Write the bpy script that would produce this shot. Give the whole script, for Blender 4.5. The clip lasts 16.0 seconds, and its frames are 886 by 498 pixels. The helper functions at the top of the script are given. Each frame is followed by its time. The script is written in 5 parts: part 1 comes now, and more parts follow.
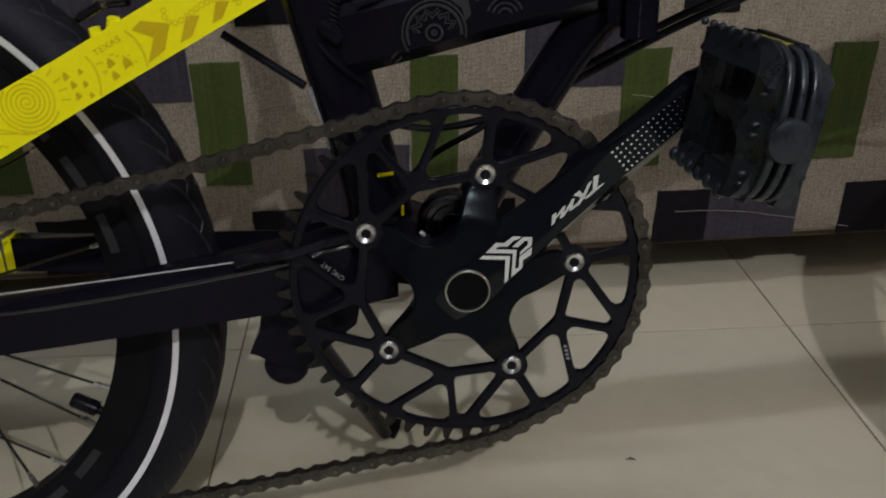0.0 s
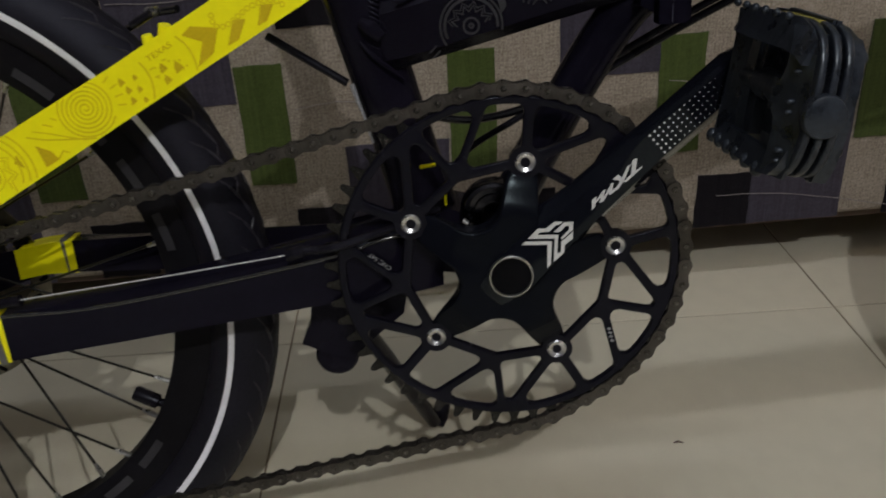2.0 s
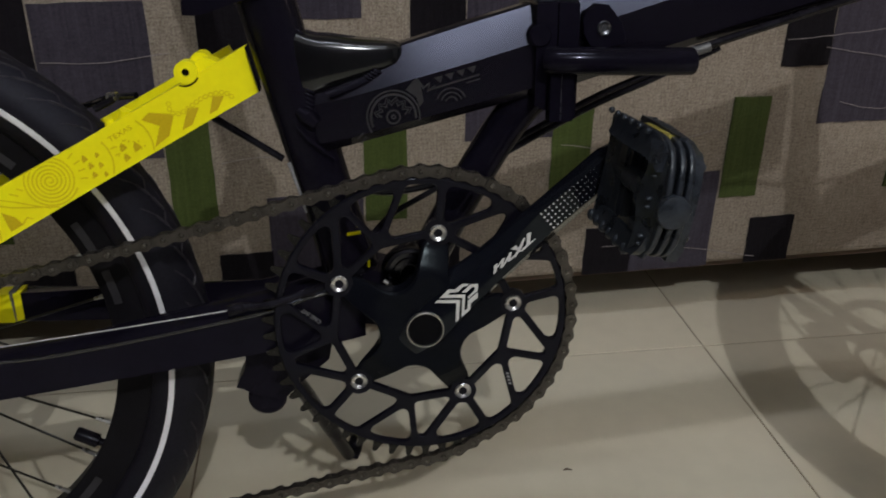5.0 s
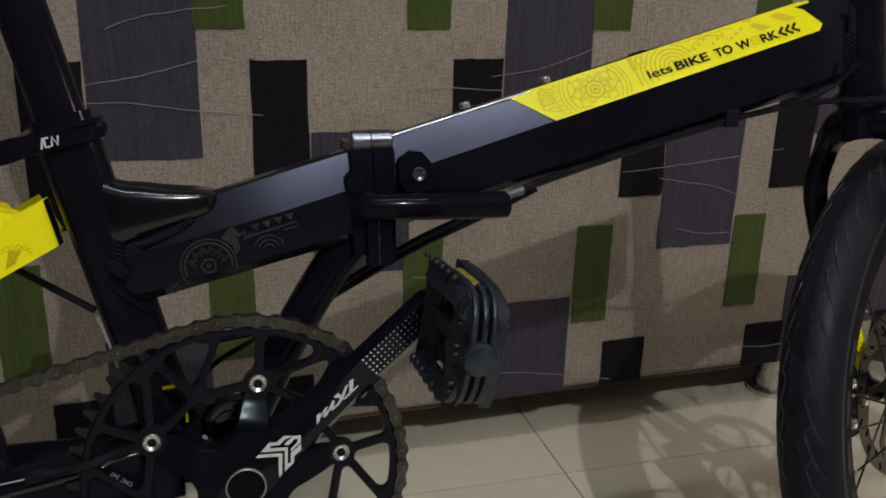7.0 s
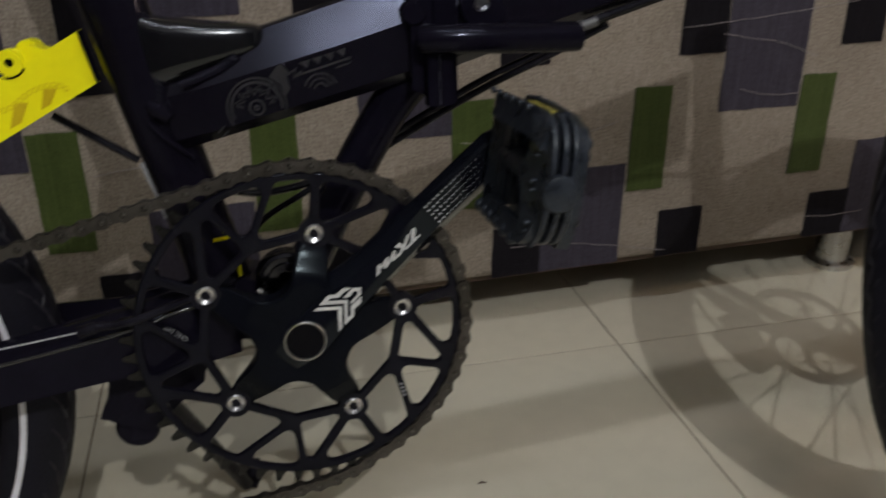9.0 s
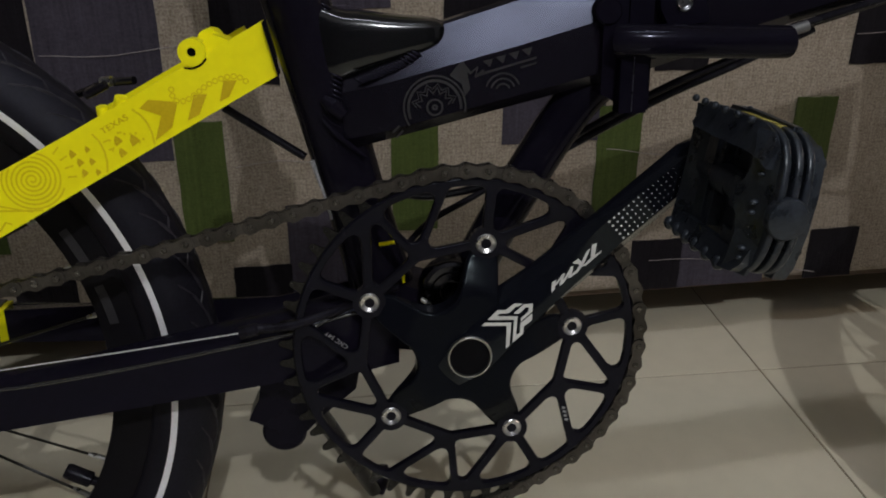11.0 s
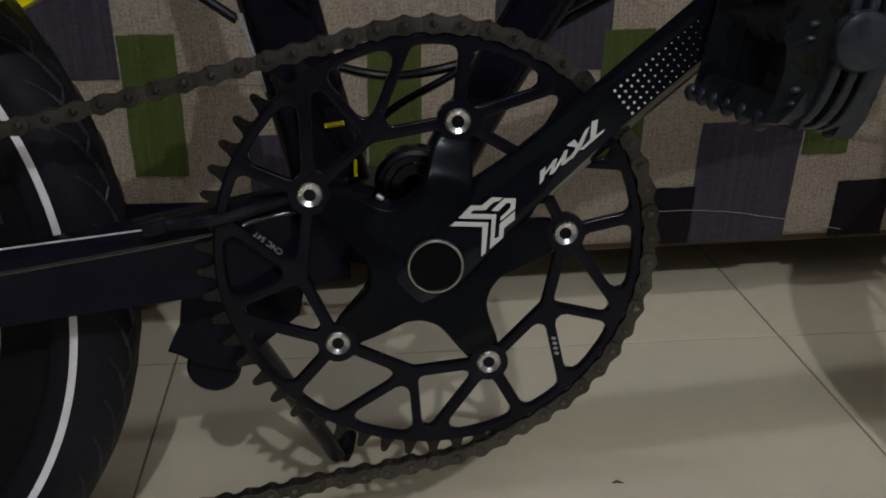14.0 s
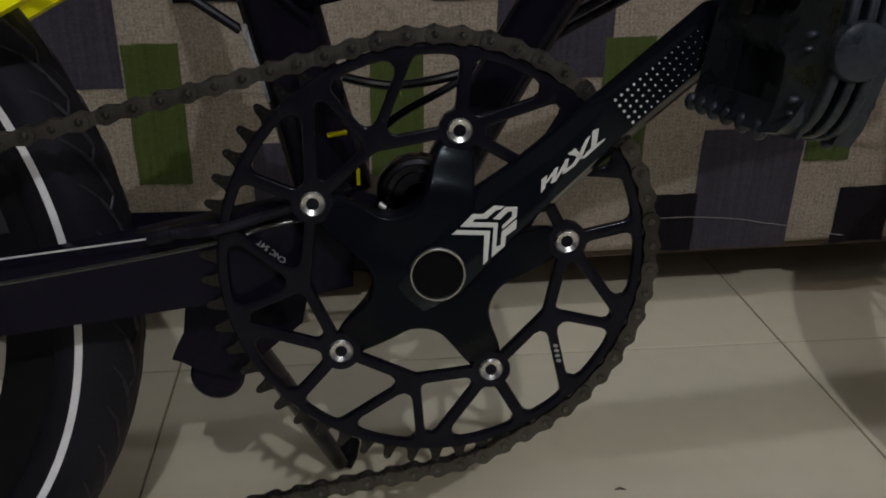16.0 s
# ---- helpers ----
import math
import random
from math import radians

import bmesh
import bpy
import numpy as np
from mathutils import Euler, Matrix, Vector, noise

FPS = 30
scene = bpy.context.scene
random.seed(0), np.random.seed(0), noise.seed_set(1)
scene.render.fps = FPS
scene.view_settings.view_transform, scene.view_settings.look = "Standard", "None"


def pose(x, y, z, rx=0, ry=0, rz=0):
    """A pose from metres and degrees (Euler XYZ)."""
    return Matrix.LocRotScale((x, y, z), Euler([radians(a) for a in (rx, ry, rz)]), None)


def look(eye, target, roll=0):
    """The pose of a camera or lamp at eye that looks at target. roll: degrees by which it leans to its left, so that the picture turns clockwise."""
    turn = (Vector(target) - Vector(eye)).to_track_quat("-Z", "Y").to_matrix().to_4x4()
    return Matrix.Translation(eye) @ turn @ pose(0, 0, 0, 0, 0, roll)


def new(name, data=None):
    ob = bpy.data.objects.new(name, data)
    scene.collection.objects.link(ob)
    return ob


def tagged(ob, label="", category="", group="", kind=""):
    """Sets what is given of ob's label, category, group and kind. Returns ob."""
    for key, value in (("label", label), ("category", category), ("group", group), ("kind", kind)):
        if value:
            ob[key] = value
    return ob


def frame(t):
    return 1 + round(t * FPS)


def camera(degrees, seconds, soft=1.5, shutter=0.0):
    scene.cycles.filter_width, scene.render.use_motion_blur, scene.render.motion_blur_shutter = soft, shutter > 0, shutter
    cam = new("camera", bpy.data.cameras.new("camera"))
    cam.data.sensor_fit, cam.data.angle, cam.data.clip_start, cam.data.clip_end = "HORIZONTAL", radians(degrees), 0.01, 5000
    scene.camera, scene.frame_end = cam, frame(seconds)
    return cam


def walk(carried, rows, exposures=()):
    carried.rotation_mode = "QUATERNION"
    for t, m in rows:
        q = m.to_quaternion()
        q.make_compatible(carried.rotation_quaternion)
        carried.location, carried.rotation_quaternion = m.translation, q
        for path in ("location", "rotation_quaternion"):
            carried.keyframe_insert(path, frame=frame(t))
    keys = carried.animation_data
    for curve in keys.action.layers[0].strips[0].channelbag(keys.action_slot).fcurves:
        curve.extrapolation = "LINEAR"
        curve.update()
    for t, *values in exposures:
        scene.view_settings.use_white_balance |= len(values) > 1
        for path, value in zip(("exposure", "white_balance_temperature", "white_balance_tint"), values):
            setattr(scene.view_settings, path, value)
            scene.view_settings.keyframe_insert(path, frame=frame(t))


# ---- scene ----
cam = camera(54.9, 16.0, soft=1.8, shutter=0.5)
PATH = [
    (0, (0.131, 0.159, 0.531), (0.319, 1.921, -0.396), -0.3),
    (0.5, (0.156, 0.172, 0.519), (0.319, 1.96, -0.363), -2.1),
    (1, (0.164, 0.182, 0.508), (0.34, 1.96, -0.392), -1.9),
    (1.5, (0.156, 0.167, 0.517), (0.294, 1.951, -0.376), -3.1),
    (2, (0.128, 0.145, 0.533), (0.22, 1.912, -0.399), -3.5),
    (2.5, (0.113, 0.122, 0.551), (0.219, 1.879, -0.398), -4.1),
    (3, (0.11, 0.101, 0.564), (0.212, 1.877, -0.35), -4.3),
    (3.2, (0.108, 0.09, 0.57), (0.162, 1.866, -0.349), -5.2),
    (5.3, (0.11, 0.08, 0.594), (0.467, 1.848, -0.271), 0.6),
    (5.5, (0.118, 0.079, 0.597), (0.485, 1.851, -0.254), 0.4),
    (6, (0.146, 0.086, 0.601), (0.641, 1.882, -0.128), 2.3),
    (6.5, (0.157, 0.082, 0.605), (0.727, 1.896, -0.016), 1.7),
    (7, (0.159, 0.083, 0.605), (0.75, 1.891, -0.013), 1.4),
    (7.5, (0.16, 0.087, 0.598), (0.758, 1.882, -0.052), 1.2),
    (8, (0.169, 0.086, 0.586), (0.784, 1.848, -0.134), 1.3),
    (8.5, (0.17, 0.087, 0.581), (0.787, 1.835, -0.169), 0.9),
    (9, (0.147, 0.115, 0.559), (0.644, 1.858, -0.287), -0.1),
    (9.5, (0.134, 0.138, 0.549), (0.536, 1.891, -0.325), -0.5),
    (10, (0.12, 0.141, 0.552), (0.451, 1.92, -0.301), -0.5),
    (10.2, (0.104, 0.146, 0.556), (0.394, 1.937, -0.284), -0.7),
    (12.3, (0.116, 0.197, 0.5), (0.426, 1.964, -0.385), 1.8),
    (12.5, (0.12, 0.208, 0.484), (0.372, 1.982, -0.403), 0.8),
    (13, (0.137, 0.229, 0.462), (0.392, 2.017, -0.398), 0.6),
    (13.5, (0.138, 0.233, 0.459), (0.415, 2.014, -0.407), 1.0),
    (14, (0.137, 0.228, 0.459), (0.423, 2.013, -0.397), 1.1),
    (14.5, (0.138, 0.226, 0.458), (0.417, 2.014, -0.393), 0.6),
    (15, (0.137, 0.227, 0.459), (0.411, 2.017, -0.39), 0.6),
    (15.5, (0.136, 0.227, 0.461), (0.415, 2.017, -0.386), 0.9),
    (16, (0.137, 0.226, 0.461), (0.417, 2.018, -0.382), 0.9),
]
EXPOSURES = [(0, -0.08), (1, -0.2), (2, -0.08), (3.2, 0.0), (7, 0.04), (8.5, -0.02), (10.2, -0.1), (12.3, -0.2), (16, -0.28)]
walk(cam, [(t, look(eye, target, roll)) for t, eye, target, roll in PATH], EXPOSURES)

# ---- world and lamps ----
world = bpy.data.worlds.new("world")
scene.world = world
world.use_nodes = True
world.node_tree.nodes["Background"].inputs[0].default_value = (0.5, 0.48, 0.45, 1)
world.node_tree.nodes["Background"].inputs[1].default_value = 0.02

MAIN_LAMP = (0.36, -1.78, 2.55)
TUBE_LAMP = (0.27, -0.07, 2.62)
SIDE_LAMP = (1.60, 0.50, 0.90)


def lamp(name, kind, at, power, colour, size, size_y=None, target=None):
    data = bpy.data.lights.new(name, kind)
    data.energy, data.color = power, colour
    if kind == "AREA":
        data.shape = "RECTANGLE"
        data.size, data.size_y = size, size_y
    else:
        data.shadow_soft_size = size
    ob = new(name, data)
    ob.matrix_world = look(at, target or (at[0], at[1] + 0.001, 0))
    return ob


lamp("ceiling_bulb", "POINT", MAIN_LAMP, 107, (0.970, 0.965, 0.945), 0.020)
lamp("side_lamp", "POINT", SIDE_LAMP, 4.6, (1.0, 0.73, 0.56), 0.06)
lamp("tube_light", "AREA", TUBE_LAMP, 11.0, (0.90, 0.94, 1.0), 1.15, 0.05)

# ---- materials ----


def material(name, colour, rough=0.5, metal=0.0, spread=0.06, scale=60.0, fine=600.0, bump=0.0, bump_scale=300.0,
             coat=0.0, stretch=(1, 1, 1), rough_spread=0.1, per_object=0.0, spec=0.5, tint=None):
    m = bpy.data.materials.new(name)
    m.use_nodes = True
    t = m.node_tree
    bsdf = t.nodes["Principled BSDF"]
    bsdf.inputs["Metallic"].default_value = metal
    bsdf.inputs["Coat Weight"].default_value = coat
    bsdf.inputs["Coat Roughness"].default_value = 0.15
    bsdf.inputs["Specular IOR Level"].default_value = spec
    co = t.nodes.new("ShaderNodeTexCoord")
    mp = t.nodes.new("ShaderNodeMapping")
    mp.inputs["Scale"].default_value = stretch
    t.links.new(co.outputs["Object"], mp.inputs["Vector"])

    def tex(s, detail=4.0):
        n = t.nodes.new("ShaderNodeTexNoise")
        n.inputs["Scale"].default_value = s
        n.inputs["Detail"].default_value = detail
        t.links.new(mp.outputs[0], n.inputs["Vector"])
        return n.outputs["Fac"]

    a, b = tex(scale), tex(fine, 2.0)
    mix = t.nodes.new("ShaderNodeMath")
    mix.operation = "ADD"
    t.links.new(a, mix.inputs[0])
    t.links.new(b, mix.inputs[1])
    last = mix.outputs[0]
    if per_object:
        info = t.nodes.new("ShaderNodeObjectInfo")
        more = t.nodes.new("ShaderNodeMath")
        more.operation = "MULTIPLY_ADD"
        t.links.new(info.outputs["Random"], more.inputs[0])
        more.inputs[1].default_value = per_object
        t.links.new(last, more.inputs[2])
        last = more.outputs[0]
    ramp = t.nodes.new("ShaderNodeMapRange")
    ramp.inputs["From Min"].default_value, ramp.inputs["From Max"].default_value = 0.6, 1.4 + per_object
    ramp.inputs["To Min"].default_value, ramp.inputs["To Max"].default_value = 1 - spread, 1 + spread
    t.links.new(last, ramp.inputs["Value"])
    if tint:
        bsdf.inputs["Specular Tint"].default_value = (*tint, 1)
    shade = t.nodes.new("ShaderNodeVectorMath")
    shade.operation = "SCALE"
    shade.inputs[0].default_value = colour
    t.links.new(ramp.outputs[0], shade.inputs["Scale"])
    t.links.new(shade.outputs[0], bsdf.inputs["Base Color"])
    rr = t.nodes.new("ShaderNodeMapRange")
    rr.inputs["From Min"].default_value, rr.inputs["From Max"].default_value = 0.3, 0.7
    rr.inputs["To Min"].default_value = max(0.02, rough - rough_spread)
    rr.inputs["To Max"].default_value = min(1.0, rough + rough_spread)
    t.links.new(a, rr.inputs["Value"])
    t.links.new(rr.outputs[0], bsdf.inputs["Roughness"])
    if bump:
        bn = t.nodes.new("ShaderNodeBump")
        bn.inputs["Strength"].default_value = bump
        bn.inputs["Distance"].default_value = 0.0006
        t.links.new(tex(bump_scale, 3.0), bn.inputs["Height"])
        t.links.new(bn.outputs[0], bsdf.inputs["Normal"])
    return m


def fabric(name, colour, light, spread, sheen=0.15, streak=0.0):
    """A woven cloth: warp and weft relief and flecks of lighter yarn."""
    m = bpy.data.materials.new(name)
    m.use_nodes = True
    t = m.node_tree
    bsdf = t.nodes["Principled BSDF"]
    bsdf.inputs["Roughness"].default_value = 0.95
    bsdf.inputs["Specular IOR Level"].default_value = 0.15
    bsdf.inputs["Sheen Weight"].default_value = sheen
    co = t.nodes.new("ShaderNodeTexCoord")

    def tex(s, stretch, detail=3.0):
        mp = t.nodes.new("ShaderNodeMapping")
        mp.inputs["Scale"].default_value = stretch
        t.links.new(co.outputs["Object"], mp.inputs["Vector"])
        n = t.nodes.new("ShaderNodeTexNoise")
        n.inputs["Scale"].default_value, n.inputs["Detail"].default_value = s, detail
        t.links.new(mp.outputs[0], n.inputs["Vector"])
        return n.outputs["Fac"]

    warp, weft, cloud = tex(420, (1, 1, 0.12)), tex(420, (0.2, 1, 1)), tex(14, (1, 1, 1))
    fleck = tex(430, (1, 1, 1), 2.0)
    add = t.nodes.new("ShaderNodeMath")
    add.operation = "ADD"
    t.links.new(warp, add.inputs[0])
    t.links.new(weft, add.inputs[1])
    add2 = t.nodes.new("ShaderNodeMath")
    add2.operation = "MULTIPLY_ADD"
    t.links.new(fleck, add2.inputs[0])
    add2.inputs[1].default_value = 1.8
    t.links.new(add.outputs[0], add2.inputs[2])
    add3 = t.nodes.new("ShaderNodeMath")
    add3.operation = "MULTIPLY_ADD"
    t.links.new(cloud, add3.inputs[0])
    add3.inputs[1].default_value = 0.5
    t.links.new(add2.outputs[0], add3.inputs[2])
    slub = t.nodes.new("ShaderNodeMath")
    slub.operation = "MULTIPLY_ADD"
    t.links.new(tex(300, (1, 1, 0.03), 4.0), slub.inputs[0])
    slub.inputs[1].default_value = streak
    t.links.new(add3.outputs[0], slub.inputs[2])
    rng = t.nodes.new("ShaderNodeMapRange")
    rng.inputs["From Min"].default_value, rng.inputs["From Max"].default_value = 2.15 + streak / 2 - spread, 2.15 + streak / 2 + spread
    t.links.new(slub.outputs[0], rng.inputs["Value"])
    mix = t.nodes.new("ShaderNodeMix")
    mix.data_type = "RGBA"
    mix.inputs["A"].default_value, mix.inputs["B"].default_value = (*colour, 1), (*light, 1)
    t.links.new(rng.outputs[0], mix.inputs["Factor"])
    t.links.new(mix.outputs["Result"], bsdf.inputs["Base Color"])
    bn = t.nodes.new("ShaderNodeBump")
    bn.inputs["Strength"].default_value, bn.inputs["Distance"].default_value = 0.7, 0.0008
    t.links.new(add.outputs[0], bn.inputs["Height"])
    t.links.new(bn.outputs[0], bsdf.inputs["Normal"])
    return m


GLOSS_BLACK = material("gloss_black_paint", (0.0058, 0.0050, 0.0098), 0.12, spread=0.25, scale=25, fine=250, bump=0.010, bump_scale=700, rough_spread=0.04, spec=0.12, tint=(0.72, 0.76, 1.0))
POLISHED_BLACK = material("polished_black_paint", (0.0074, 0.0072, 0.0093), 0.14, spread=0.2, scale=25, fine=250, bump=0.012, bump_scale=600, rough_spread=0.05, spec=0.5)
# Extra gloss for the ridge that carries the chain stay's highlight line.
EDGE_GLOSS = material("highlight_ridge_gloss", (0.02, 0.02, 0.022), 0.2, spread=0.3, scale=80, fine=400, bump=0.01, rough_spread=0.06, spec=1.0)
SATIN_BLACK = material("satin_black_paint", (0.0068, 0.0058, 0.0108), 0.21, spread=0.25, scale=20, fine=400, bump=0.02, bump_scale=1200, spec=0.12, tint=(0.72, 0.76, 1.0))
BEAM_BLACK = material("anodised_black_beam", (0.0052, 0.0042, 0.0078), 0.20, spread=0.2, rough_spread=0.03, scale=18, fine=300, bump=0.012, bump_scale=1400, spec=0.42, tint=(0.70, 0.74, 1.0))
RING_BLACK = material("anodised_black_ring", (0.0052, 0.0048, 0.0088), 0.18, spread=0.3, scale=60, fine=700, bump=0.015, metal=0.0, spec=0.16, tint=(0.85, 0.92, 1.0))
CRANK_BLACK = material("gloss_black_crank", (0.0042, 0.0047, 0.0080), 0.12, spread=0.2, scale=30, fine=400, coat=0.12, bump=0.006, rough_spread=0.03, spec=0.24, tint=(0.75, 0.92, 1.0))
CRANK_MATT = material("satin_black_spider", (0.0042, 0.0046, 0.0074), 0.17, spread=0.2, scale=40, fine=700, bump=0.02, bump_scale=1200, spec=0.075, tint=(0.75, 0.92, 1.0))
YELLOW = material("yellow_paint", (0.93, 0.86, 0.005), 0.36, spread=0.05, scale=15, fine=200, bump=0.02, spec=0.3)
GOLD_INK = material("ochre_print", (0.60, 0.44, 0.006), 0.42, spread=0.1, scale=30, spec=0.3)
SILVER = material("brushed_silver", (0.50, 0.50, 0.49), 0.32, metal=1.0, spread=0.12, scale=120, fine=900)
CHAIN_STEEL = material("oily_chain_steel", (0.074, 0.068, 0.063), 0.33, metal=0.85, spread=0.55, scale=170, fine=900, bump=0.10, bump_scale=500, per_object=0.5)
PIN_STEEL = material("worn_pin_steel", (0.11, 0.105, 0.10), 0.26, metal=0.9, spread=0.5, scale=250, per_object=0.8)
RUBBER = material("tyre_rubber", (0.0085, 0.0076, 0.0122), 0.55, spread=0.45, scale=30, fine=500, bump=0.15, bump_scale=900, spec=0.22, tint=(0.8, 0.85, 1.0))
# The tread ribs get a paler colour than the tyre.
TREAD = material("paler_tread_rubber", (0.0230, 0.0220, 0.0290), 0.5, spread=0.4, scale=60, fine=600, bump=0.1, bump_scale=900, spec=0.25)
REFLECT = material("reflective_strip", (0.86, 0.86, 0.92), 0.4, spread=0.12, scale=60, fine=800)
TOOTH = material("worn_black_tooth", (0.014, 0.0135, 0.013), 0.22, metal=0.5, spread=0.6, scale=260, fine=900, per_object=0.6)
BAND_GREY = material("grey_band_paint", (0.10, 0.10, 0.105), 0.4, spread=0.15)
RIM_BLACK = material("black_rim", (0.008, 0.0075, 0.0095), 0.4, spread=0.2, metal=0.0, spec=0.06)
RIM_GREY = material("grey_rim_print", (0.032, 0.031, 0.036), 0.4, spread=0.15, spec=0.2)
SPOKE = material("black_spoke", (0.018, 0.017, 0.016), 0.35, metal=0.5, spread=0.2)
PLASTIC = material("black_plastic", (0.0080, 0.0070, 0.0105), 0.26, spread=0.3, bump=0.03, spec=0.12, tint=(0.8, 0.85, 1.0))
WIRE = material("bright_bare_wire", (0.62, 0.62, 0.64), 0.35, spread=0.15, scale=200, fine=900, metal=0.3)
PEDAL = material("grey_pedal_plastic", (0.0170, 0.0205, 0.0285), 0.33, spread=0.6, scale=90, fine=500, bump=0.4, bump_scale=200, spec=0.42, tint=(0.85, 0.93, 1.0))
AMBER = material("amber_reflector", (0.36, 0.31, 0.07), 0.25, spread=0.1)
WHITE_INK = material("white_print", (0.62, 0.62, 0.61), 0.5, spread=0.08)
PALE_INK = material("worn_pale_print", (0.26, 0.26, 0.27), 0.5, spread=0.5, scale=900)
SOFT_OCHRE = material("soft_ochre_print", (0.74, 0.62, 0.006), 0.42, spread=0.1, scale=30, spec=0.3)
GREY_INK = material("dim_grey_print", (0.0095, 0.0092, 0.0118), 0.5, spread=0.6, scale=200)
BLACK_INK = material("black_print", (0.010, 0.010, 0.010), 0.5, spread=0.1, spec=0.1)
# Near-black colour that stands for the shade inside holes and gaps.
HOLE_SHADE = material("hole_shade", (0.003, 0.003, 0.004), 0.5, spread=0.1, spec=0.06)
TILE = material("cream_glazed_tile", (0.665, 0.622, 0.497), 0.20, spread=0.06, scale=3, fine=40, bump=0.03, bump_scale=30, rough_spread=0.05, per_object=0.3)
GROUT = material("grey_grout", (0.24, 0.19, 0.135), 0.9, spread=0.5, scale=12, fine=300, bump=0.4)
PLASTER = material("grey_white_plaster", (0.26, 0.26, 0.26), 0.85, spread=0.05, scale=4, fine=60, bump=0.2, bump_scale=80)
DARK_WALL = material("unseen_dark_wall", (0.070, 0.068, 0.078), 0.7, spread=0.2, scale=6, fine=80, stretch=(1, 1, 0.15))
CEILING = material("white_ceiling_paint", (0.60, 0.60, 0.61), 0.9, spread=0.03, scale=3, fine=60, bump=0.1, bump_scale=80)
WOOD_DARK = material("dark_sofa_base", (0.12, 0.085, 0.06), 0.7, spread=0.3, scale=30, stretch=(0.2, 1, 1))
BEIGE = fabric("beige_fabric", (0.161, 0.132, 0.100), (0.395, 0.341, 0.288), 0.55)
PURPLE = fabric("grey_violet_fabric", (0.024, 0.0208, 0.0315), (0.060, 0.0525, 0.074), 0.95, streak=2.2)
GREEN = fabric("olive_green_fabric", (0.030, 0.046, 0.009), (0.071, 0.097, 0.024), 1.0, streak=2.0)
BLACKCLOTH = fabric("black_fabric", (0.0040, 0.0032, 0.0052), (0.0100, 0.0082, 0.0118), 0.9, 0.03, 2.0)
GUSSET_METAL = material("dark_polished_metal", (0.085, 0.085, 0.098), 0.20, metal=1.0, spread=0.1, scale=40, fine=400, bump=0.01, rough_spread=0.04)
GUSSET_BLACK = material("polished_black_gusset", (0.004, 0.004, 0.005), 0.14, spread=0.2, scale=25, fine=250, bump=0.006, bump_scale=500, rough_spread=0.02, spec=0.6, tint=(0.9, 0.94, 1.0))
HINGE_STEEL = material("blued_hinge_steel", (0.20, 0.21, 0.24), 0.32, metal=1.0, spread=0.2, scale=90, fine=700)
BOLT_STEEL = material("bright_bolt_steel", (0.66, 0.66, 0.68), 0.31, metal=1.0, spread=0.12, scale=200, fine=900)
DISC_STEEL = material("brown_grey_disc_steel", (0.24, 0.22, 0.18), 0.34, metal=1.0, spread=0.25, scale=90, fine=800)
THREAD = material("pale_thread", (0.27, 0.24, 0.24), 0.9, spread=0.3, scale=60)

# ---- mesh helpers ----
mm = 0.001


def V(x, y, z):
    return Vector((x * mm, y * mm, z * mm))


def finish(ob, material_, smooth=True, angle=35):
    me = ob.data
    me.materials.append(material_)
    if smooth:
        me.polygons.foreach_set("use_smooth", [True] * len(me.polygons))
        me.set_sharp_from_angle(angle=radians(angle))
    return ob


def part(name, bm, mat, parent=None, label="", smooth=True, angle=35):
    bmesh.ops.recalc_face_normals(bm, faces=bm.faces[:])
    me = bpy.data.meshes.new(name)
    bm.to_mesh(me)
    bm.free()
    ob = new(name, me)
    finish(ob, mat, smooth, angle)
    ob.parent = parent
    if label:
        tagged(ob, label)
    return ob


def again(name, ob, m, parent):
    """Another object on the same mesh."""
    o = new(name, ob.data)
    o.parent = parent
    o.matrix_basis = m
    return o


def joined(*bms):
    out = bmesh.new()
    for bm in bms:
        me = bpy.data.meshes.new("tmp")
        bm.to_mesh(me)
        bm.free()
        out.from_mesh(me)
        bpy.data.meshes.remove(me)
    return out


def moved(bm, m):
    bmesh.ops.transform(bm, matrix=m, verts=bm.verts[:])
    return bm


def bevelled(bm, width, segments=2, angle=40):
    if width:
        es = [e for e in bm.edges if len(e.link_faces) == 2 and e.calc_face_angle(0) > radians(angle)]
        bmesh.ops.bevel(bm, geom=es, offset=width, segments=segments, affect="EDGES", profile=0.5, clamp_overlap=True)
    return bm


def box(lo, hi, bevel=0.0, segments=2):
    bm = bmesh.new()
    bmesh.ops.create_cube(bm, size=1)
    lo, hi = Vector(lo), Vector(hi)
    for v in bm.verts:
        v.co = Vector([lo[i] + (v.co[i] + 0.5) * (hi[i] - lo[i]) for i in range(3)])
    return bevelled(bm, bevel, segments)


def loft(sections, closed=True, caps=True):
    """Rings of points, equal in number, joined in order."""
    bm = bmesh.new()
    rings = [[bm.verts.new(p) for p in s] for s in sections]
    n = len(rings[0])
    for a, b in zip(rings, rings[1:]):
        for i in range(n if closed else n - 1):
            bm.faces.new((a[i], a[(i + 1) % n], b[(i + 1) % n], b[i]))
    if caps:
        bm.faces.new(rings[0][::-1])
        bm.faces.new(rings[-1])
    return bm


def axes_of(d, up=Vector((0, 0, 1))):
    d = d.normalized()
    if abs(d.dot(up)) > 0.99:
        up = Vector((1, 0, 0))
    a = d.cross(up).normalized()
    return a, a.cross(d).normalized()


